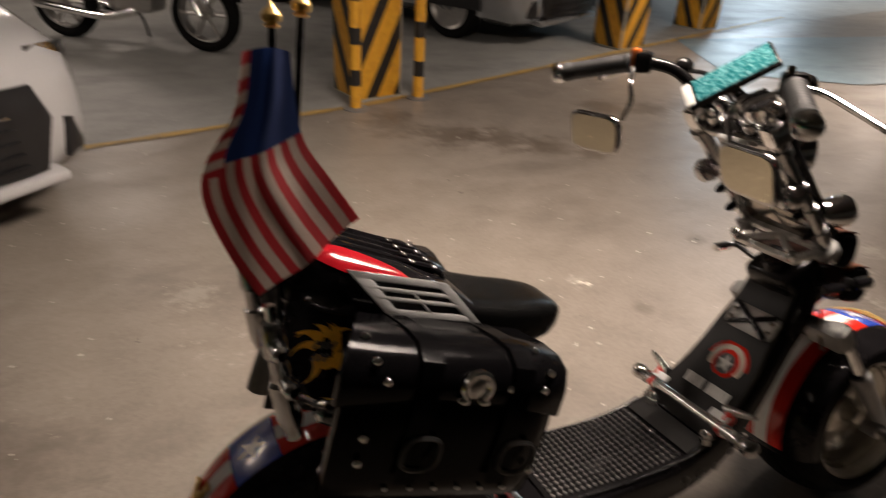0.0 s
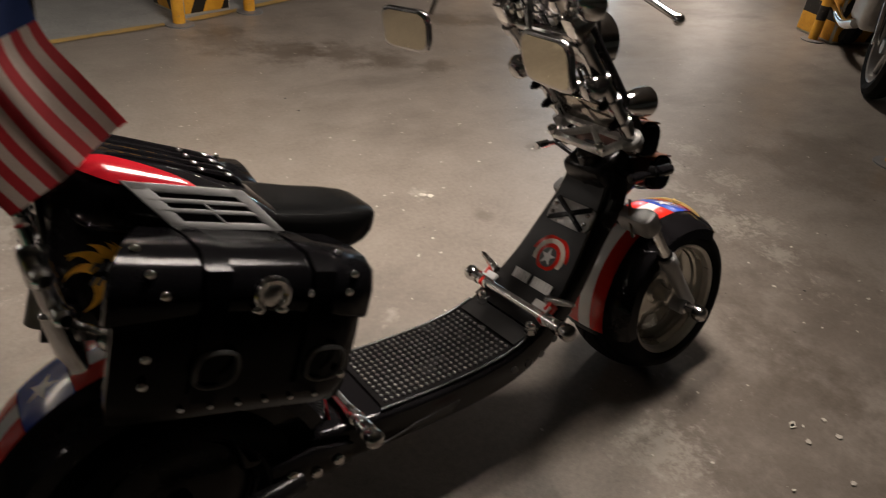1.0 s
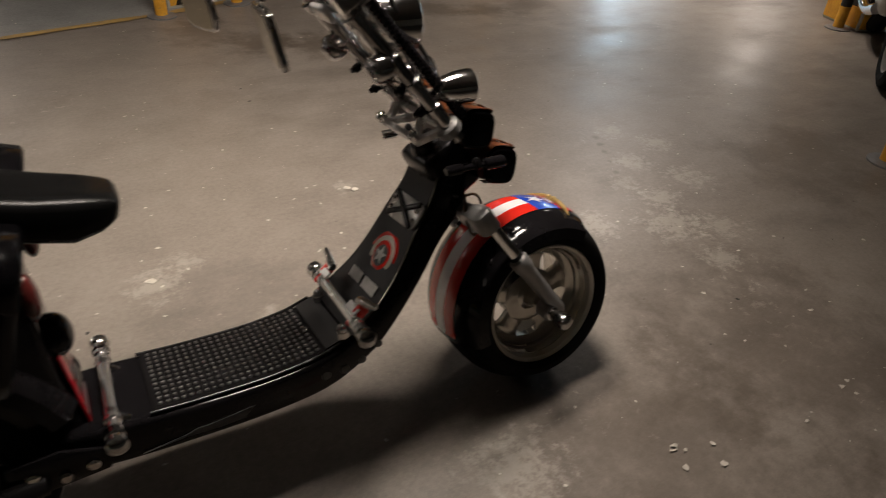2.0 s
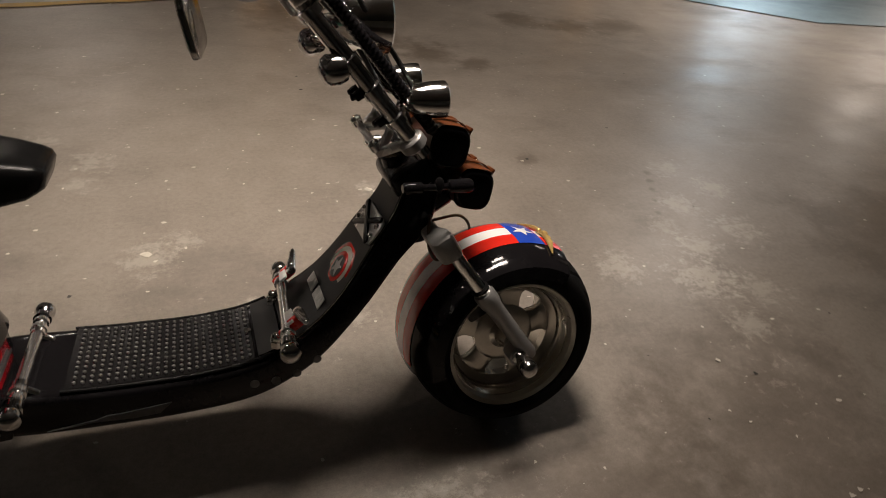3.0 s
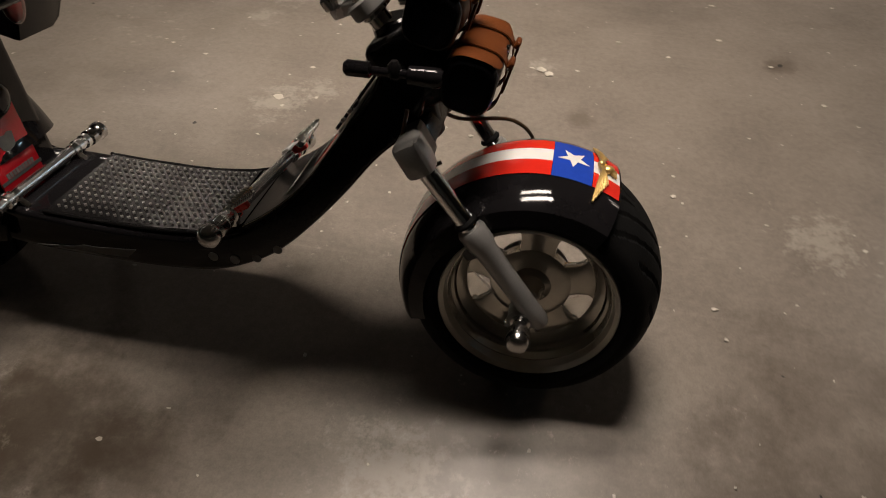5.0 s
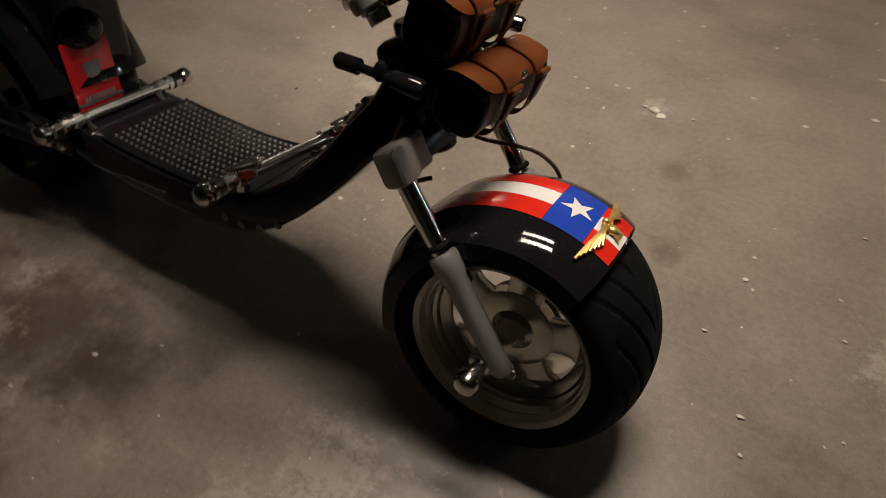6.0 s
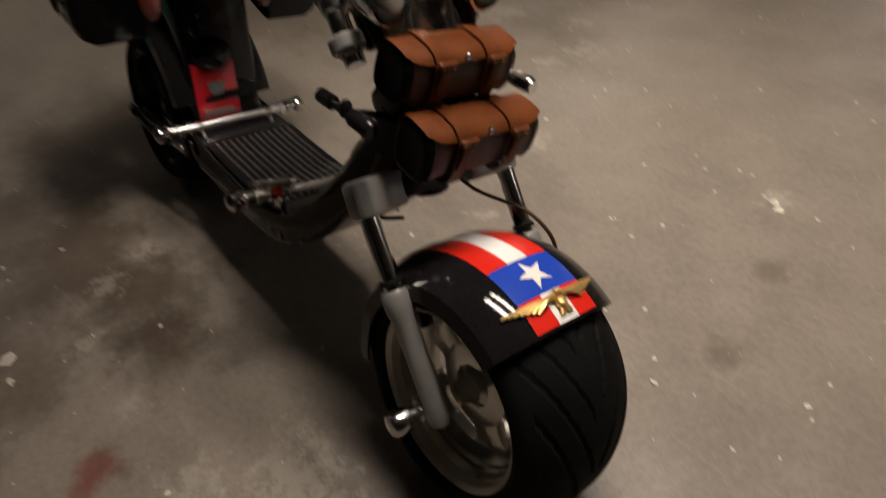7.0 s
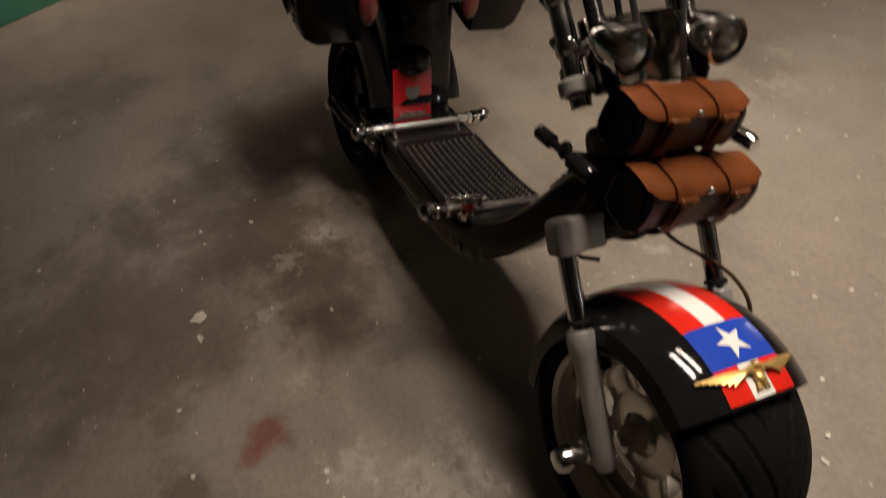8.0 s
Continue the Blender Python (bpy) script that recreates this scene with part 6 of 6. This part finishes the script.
part("cloth", bm, FLAG, flag, "drooping printed cloth", 80)
# ---------------------------------------------------------------- parked vehicles
def car(matrix, paint, label):
    """x ahead, y to its left, z up; the nose is at x = 0."""
    c = thing("car", (-2.2, 0, 0), label, "car", matrix, "parked cars")
    st = [  # x, half width, sill, bonnet or roof line
        (0.0, 0.60, 0.30, 0.62), (-0.06, 0.74, 0.22, 0.70), (-0.20, 0.84, 0.19, 0.77), (-0.50, 0.89, 0.19, 0.86), (-1.05, 0.90, 0.20, 0.95),
        (-1.35, 0.90, 0.20, 0.98), (-2.6, 0.90, 0.20, 0.98), (-3.6, 0.89, 0.21, 0.98), (-4.15, 0.84, 0.24, 0.95), (-4.35, 0.70, 0.34, 0.86)]
    bm = bmesh.new()
    rows = []
    for x, hw, low, top in st:
        h = top - low
        prof = [(-hw * 0.86, low), (-hw * 0.97, low + 0.08 * h), (-hw, low + 0.35 * h), (-hw * 0.99, low + 0.62 * h), (-hw * 0.95, low + 0.80 * h), (-hw * 0.82, low + 0.95 * h), (-hw * 0.45, top), (0, top + 0.012)]
        prof = prof + [(-y, z) for y, z in reversed(prof[:-1])]
        rows.append([bm.verts.new((x, y, z)) for y, z in prof])
    grid_faces(bm, rows, close_v=True)
    bm.faces.new(rows[0])
    bm.faces.new(rows[-1])
    body = part("body", bm, paint, c, "", 50)
    bm = bmesh.new()
    rows = []
    for x, hw, low, top in ((-1.05, 0.72, 0.94, 0.96), (-1.75, 0.70, 0.95, 1.38), (-2.3, 0.66, 0.95, 1.46), (-3.0, 0.66, 0.95, 1.44), (-3.75, 0.70, 0.95, 1.12), (-4.0, 0.72, 0.94, 0.97)):
        prof = [(-hw * 1.12, low), (-hw * 1.05, low + 0.5 * (top - low)), (-hw * 0.92, top - 0.02), (-hw * 0.5, top), (0, top + 0.01)]
        prof = prof + [(-y, z) for y, z in reversed(prof[:-1])]
        rows.append([bm.verts.new((x, y, z)) for y, z in prof])
    grid_faces(bm, rows)
    part("windows", bm, CAR_GLASS, c, "dark tinted glass house", 40)
    bm = bmesh.new()
    rows = []
    for x, hw, top in ((-1.72, 0.66, 1.385), (-2.3, 0.63, 1.472), (-3.0, 0.63, 1.452), (-3.3, 0.62, 1.36)):
        rows.append([bm.verts.new((x, y, top + dz)) for y, dz in ((-hw, -0.02), (-hw * 0.6, 0.003), (0, 0.012), (hw * 0.6, 0.003), (hw, -0.02))])
    grid_faces(bm, rows)
    part("roof", bm, paint, c, "", 50)
    bm = bmesh.new()
    slab(bm, [(-0.50, 0.0), (0.50, 0.0), (0.56, 0.20), (0.50, 0.34), (-0.50, 0.34), (-0.56, 0.20)], axes((0.012, 0, 0.25), (0, 1, 0), (0, 0, 1)), 0.012, 0.004)
    grille = part("grille", bm, CAR_BLACK, c, "black lower grille")
    for k in range(5):
        bm = bmesh.new()
        box(bm, (0.030, 0, 0.29 + 0.05 * k), (0.012, 0.86 - 0.02 * k, 0.010), (0, 0, 0), 0.003)
        part("slat", bm, DARK_CHROME if k == 4 else CAR_BLACK, grille)
    bm = bmesh.new()
    box(bm, (-0.02, 0, 0.215), (0.12, 1.16, 0.05), (0, 6, 0), 0.02)
    part("lip", bm, paint, c)
    for s in (-1, 1):
        bm = bmesh.new()
        slab(bm, [(0, 0), (0.30, 0.03), (0.34, 0.12), (0.10, 0.14), (-0.02, 0.07)], axes((-0.035, s * 0.50, 0.56), (-0.42, s * 0.9, 0.0), (-0.2, 0, 1)), 0.02 * s, 0.004)
        part("headlamp", bm, CHROME, c, "glassy headlamp")
        bm = bmesh.new()
        slab(bm, [(0, 0), (0.13, 0.0), (0.15, 0.13), (0.02, 0.16)], axes((-0.01, s * 0.60, 0.27), (-0.5, s * 0.85, 0.0), (0, 0, 1)), 0.02 * s, 0.004)
        part("air_intake", bm, CAR_BLACK, c)
        for x in (-0.82, -3.45):
            bm = bmesh.new()
            lathe(bm, (x, s * 0.70, 0.315), (0, s, 0), [(0, 0.20), (0, 0.29), (0.02, 0.312), (0.17, 0.315), (0.20, 0.30), (0.205, 0.225)], 40, caps=False)
            w = part("wheel", bm, RUBBER, c, "black car tyre")
            bm = bmesh.new()
            lathe(bm, (x, s * 0.70, 0.315), (0, s, 0), [(0.10, 0.01), (0.17, 0.05), (0.185, 0.06), (0.17, 0.10), (0.18, 0.20), (0.205, 0.226), (0.19, 0.205)], 30, caps=False)
            part("rim", bm, CAST, w)
            bm = bmesh.new()
            arch = [(0.37 * math.cos(radians(a)), 0.37 * math.sin(radians(a))) for a in range(0, 181, 15)]
            slab(bm, arch, axes((x, s * 0.894, 0.30), (1, 0, 0), (0, 0, 1)), -0.014 * s)
            part("wheel_arch", bm, CAR_BLACK, c, "dark wheel arch", 0)
        bm = bmesh.new()
        box(bm, (-1.42, s * 1.0, 0.99), (0.12, 0.20, 0.13), (0, 0, 0), 0.04, 3)
        part("door_mirror", bm, paint, c)
        for x in (-1.45, -2.55, -3.5):
            bm = bmesh.new()
            box(bm, (x, s * 0.897, 0.62), (0.008, 0.012, 0.66))
            part("door_seam", bm, CAR_BLACK, c, "", 0)
    bm = bmesh.new()
    box(bm, (-2.2, 0, 0.19), (3.9, 1.35, 0.06), (0, 0, 0), 0.02)
    part("underbody", bm, CAR_BLACK, c)
    return c


def heading(x, y, deg):
    return pose(x, y, 0, 0, 0, deg)


car(heading(-2.28, 1.74, -50), CAR_WHITE, "white parked car with black lower grille")
car(heading(2.45, 5.15, -60), CAR_SILVER, "silver parked car in a far bay")


def motorbike(matrix, tone, label):
    b = thing("motorbike", (-0.65, 0, 0), label, "motorcycle", matrix, "parked motorbikes")
    for x in (0.0, -1.30):
        bm = bmesh.new()
        lathe(bm, (x, 0, 0.30), (0, 1, 0), [(-0.05, 0.21), (-0.06, 0.25), (-0.045, 0.285), (0, 0.30), (0.045, 0.285), (0.06, 0.25), (0.05, 0.21)], 48, caps=False)
        w = part("wheel", bm, RUBBER, b, "black tyre")
        bm = bmesh.new()
        lathe(bm, (x, 0, 0.30), (0, 1, 0), [(-0.045, 0.20), (-0.05, 0.215), (0.05, 0.215), (0.045, 0.20), (-0.045, 0.20)], 40, caps=False)
        for k in range(6):
            a = radians(60 * k)
            rod(bm, (x, 0, 0.30), (x + 0.205 * math.cos(a), 0, 0.30 + 0.205 * math.sin(a)), 0.016, seg=8)
        lathe(bm, (x, -0.05, 0.30), (0, 1, 0), [(0, 0.04), (0.10, 0.04)], 16)
        part("rim", bm, CAST, w)
        bm = bmesh.new()
        rows = []
        for k in range(19):
            a = radians(20 + 7 * k + (0 if x == 0.0 else 10))
            rows.append([bm.verts.new((x + r * math.cos(a), y, 0.30 + r * math.sin(a))) for y, r in ((-0.075, 0.28), (-0.06, 0.318), (0, 0.332), (0.06, 0.318), (0.075, 0.28))])
        grid_faces(bm, rows)
        part("fender", bm, tone, b, "glossy fender", 50)
    for s in (-1, 1):
        bm = bmesh.new()
        rod(bm, (0.0, s * 0.09, 0.30), (-0.32, s * 0.09, 0.92), 0.022, seg=14)
        part("fork_leg", bm, CHROME, b)
        bm = bmesh.new()
        tube(bm, [(-0.32, 0, 0.98), (-0.33, s * 0.12, 1.02), (-0.42, s * 0.30, 1.05), (-0.52, s * 0.40, 1.02)], 0.014, 10)
        part("handlebar", bm, CHROME, b)
        bm = bmesh.new()
        tube(bm, [(-0.55, s * 0.12, 0.30), (-0.85, s * 0.15, 0.24), (-1.45, s * 0.17, 0.30)], 0.035, 12)
        part("exhaust", bm, CHROME, b)
    bm = bmesh.new()
    lathe(bm, (-0.30, 0, 0.84), (1, 0, -0.05), [(0, 0.03), (0.05, 0.085), (0.13, 0.10), (0.15, 0.10), (0.155, 0.09)], 28)
    part("headlamp", bm, CHROME, b)
    bm = bmesh.new()
    rows = []
    for x, hw, lo, hi in ((-0.36, 0.06, 0.70, 0.82), (-0.46, 0.13, 0.68, 0.86), (-0.66, 0.14, 0.66, 0.84), (-0.80, 0.08, 0.66, 0.76)):
        rows.append(ring(bm, (x, 0, (lo + hi) / 2), V((0, 1, 0)), V((0, 0, 1)), hw, (hi - lo) / 2, 20, 2.6))
    grid_faces(bm, rows, close_v=True)
    bm.faces.new(rows[0])
    bm.faces.new(rows[-1])
    part("tank", bm, tone, b, "glossy fuel tank", 50)
    bm = bmesh.new()
    rows = []
    for x, hw, lo, hi in ((-0.78, 0.10, 0.64, 0.72), (-0.95, 0.15, 0.60, 0.69), (-1.15, 0.13, 0.62, 0.72), (-1.42, 0.10, 0.68, 0.76)):
        rows.append(ring(bm, (x, 0, (lo + hi) / 2), V((0, 1, 0)), V((0, 0, 1)), hw, (hi - lo) / 2, 20, 2.6))
    grid_faces(bm, rows, close_v=True)
    bm.faces.new(rows[0])
    bm.faces.new(rows[-1])
    part("seat", bm, SEAT_VINYL, b, "", 50)
    bm = bmesh.new()
    box(bm, (-0.62, 0, 0.46), (0.42, 0.26, 0.36), (0, 0, 0), 0.05, 3)
    for k in range(5):
        box(bm, (-0.56, 0, 0.52 + 0.03 * k), (0.22, 0.32, 0.012), (0, -25, 0), 0.003)
    part("engine", bm, CAST, b)
    bm = bmesh.new()
    tube(bm, [(-0.70, 0.12, 0.25), (-0.74, 0.24, 0.12), (-0.76, 0.30, 0.006)], 0.012, 8)
    part("side_stand", bm, SATIN_BLACK, b)
    return b


motorbike(heading(-1.0, 5.15, -35), GLOSS_BLACK, "black motorbike parked in a far bay")
motorbike(heading(3.13, 0.84, 215), GLOSS_BLACK, "black and chrome motorbike at the edge of the lane")


def yellow_shrub(x, y, radius, height):
    """A low shrub of pointed yellow leaves on thin stems."""
    rng3 = random.Random(12)
    shrub = thing("yellow_shrub", (x, y, 0), "bushy plant with pointed yellow leaves on the floor", "plant")
    tips = []
    for k in range(14):
        a, lean = rng3.uniform(0, 6.28), rng3.uniform(0.15, 0.9)
        tip = V((x + radius * lean * math.cos(a), y + radius * lean * math.sin(a), height * rng3.uniform(0.45, 0.95)))
        bm = bmesh.new()
        tube(bm, [(x, y, 0.004), (x + (tip.x - x) * 0.3, y + (tip.y - y) * 0.3, tip.z * 0.6), tip], (0.008, 0.003), 6, 3)
        part("stem", bm, STEM_BROWN, shrub)
        tips.append(tip)
    bm = bmesh.new()
    for k in range(620):
        a, b = rng3.uniform(0, 6.28), rng3.uniform(-0.7, 1.3)
        r = rng3.uniform(0.55, 1.0)
        c = V((x + radius * r * math.cos(a) * math.cos(b * 0.8), y + radius * r * math.sin(a) * math.cos(b * 0.8), height * (0.5 + 0.42 * math.sin(b) * r)))
        out = V((math.cos(a) * math.cos(b), math.sin(a) * math.cos(b), math.sin(b) + rng3.uniform(-0.5, 0.5))).normalized()
        side = out.cross(V((rng3.uniform(-1, 1), rng3.uniform(-1, 1), rng3.uniform(-1, 1)))).normalized()
        up = out.cross(side) * 0.006
        n, w = rng3.uniform(0.06, 0.11), rng3.uniform(0.010, 0.018)
        p = [c, c + out * n * 0.4 + side * w + up, c + out * n - up, c + out * n * 0.4 - side * w + up]
        vs = [bm.verts.new(q) for q in p]
        mid = bm.verts.new(c + out * n * 0.45 - up)
        for i in range(4):
            bm.faces.new((vs[i], vs[(i + 1) % 4], mid))
    part("leaves", bm, LEAF_YELLOW, shrub, "dense pointed yellow leaves", 0)["kind"] = "stuff"


yellow_shrub(-3.92, -0.82, 0.29, 0.46)
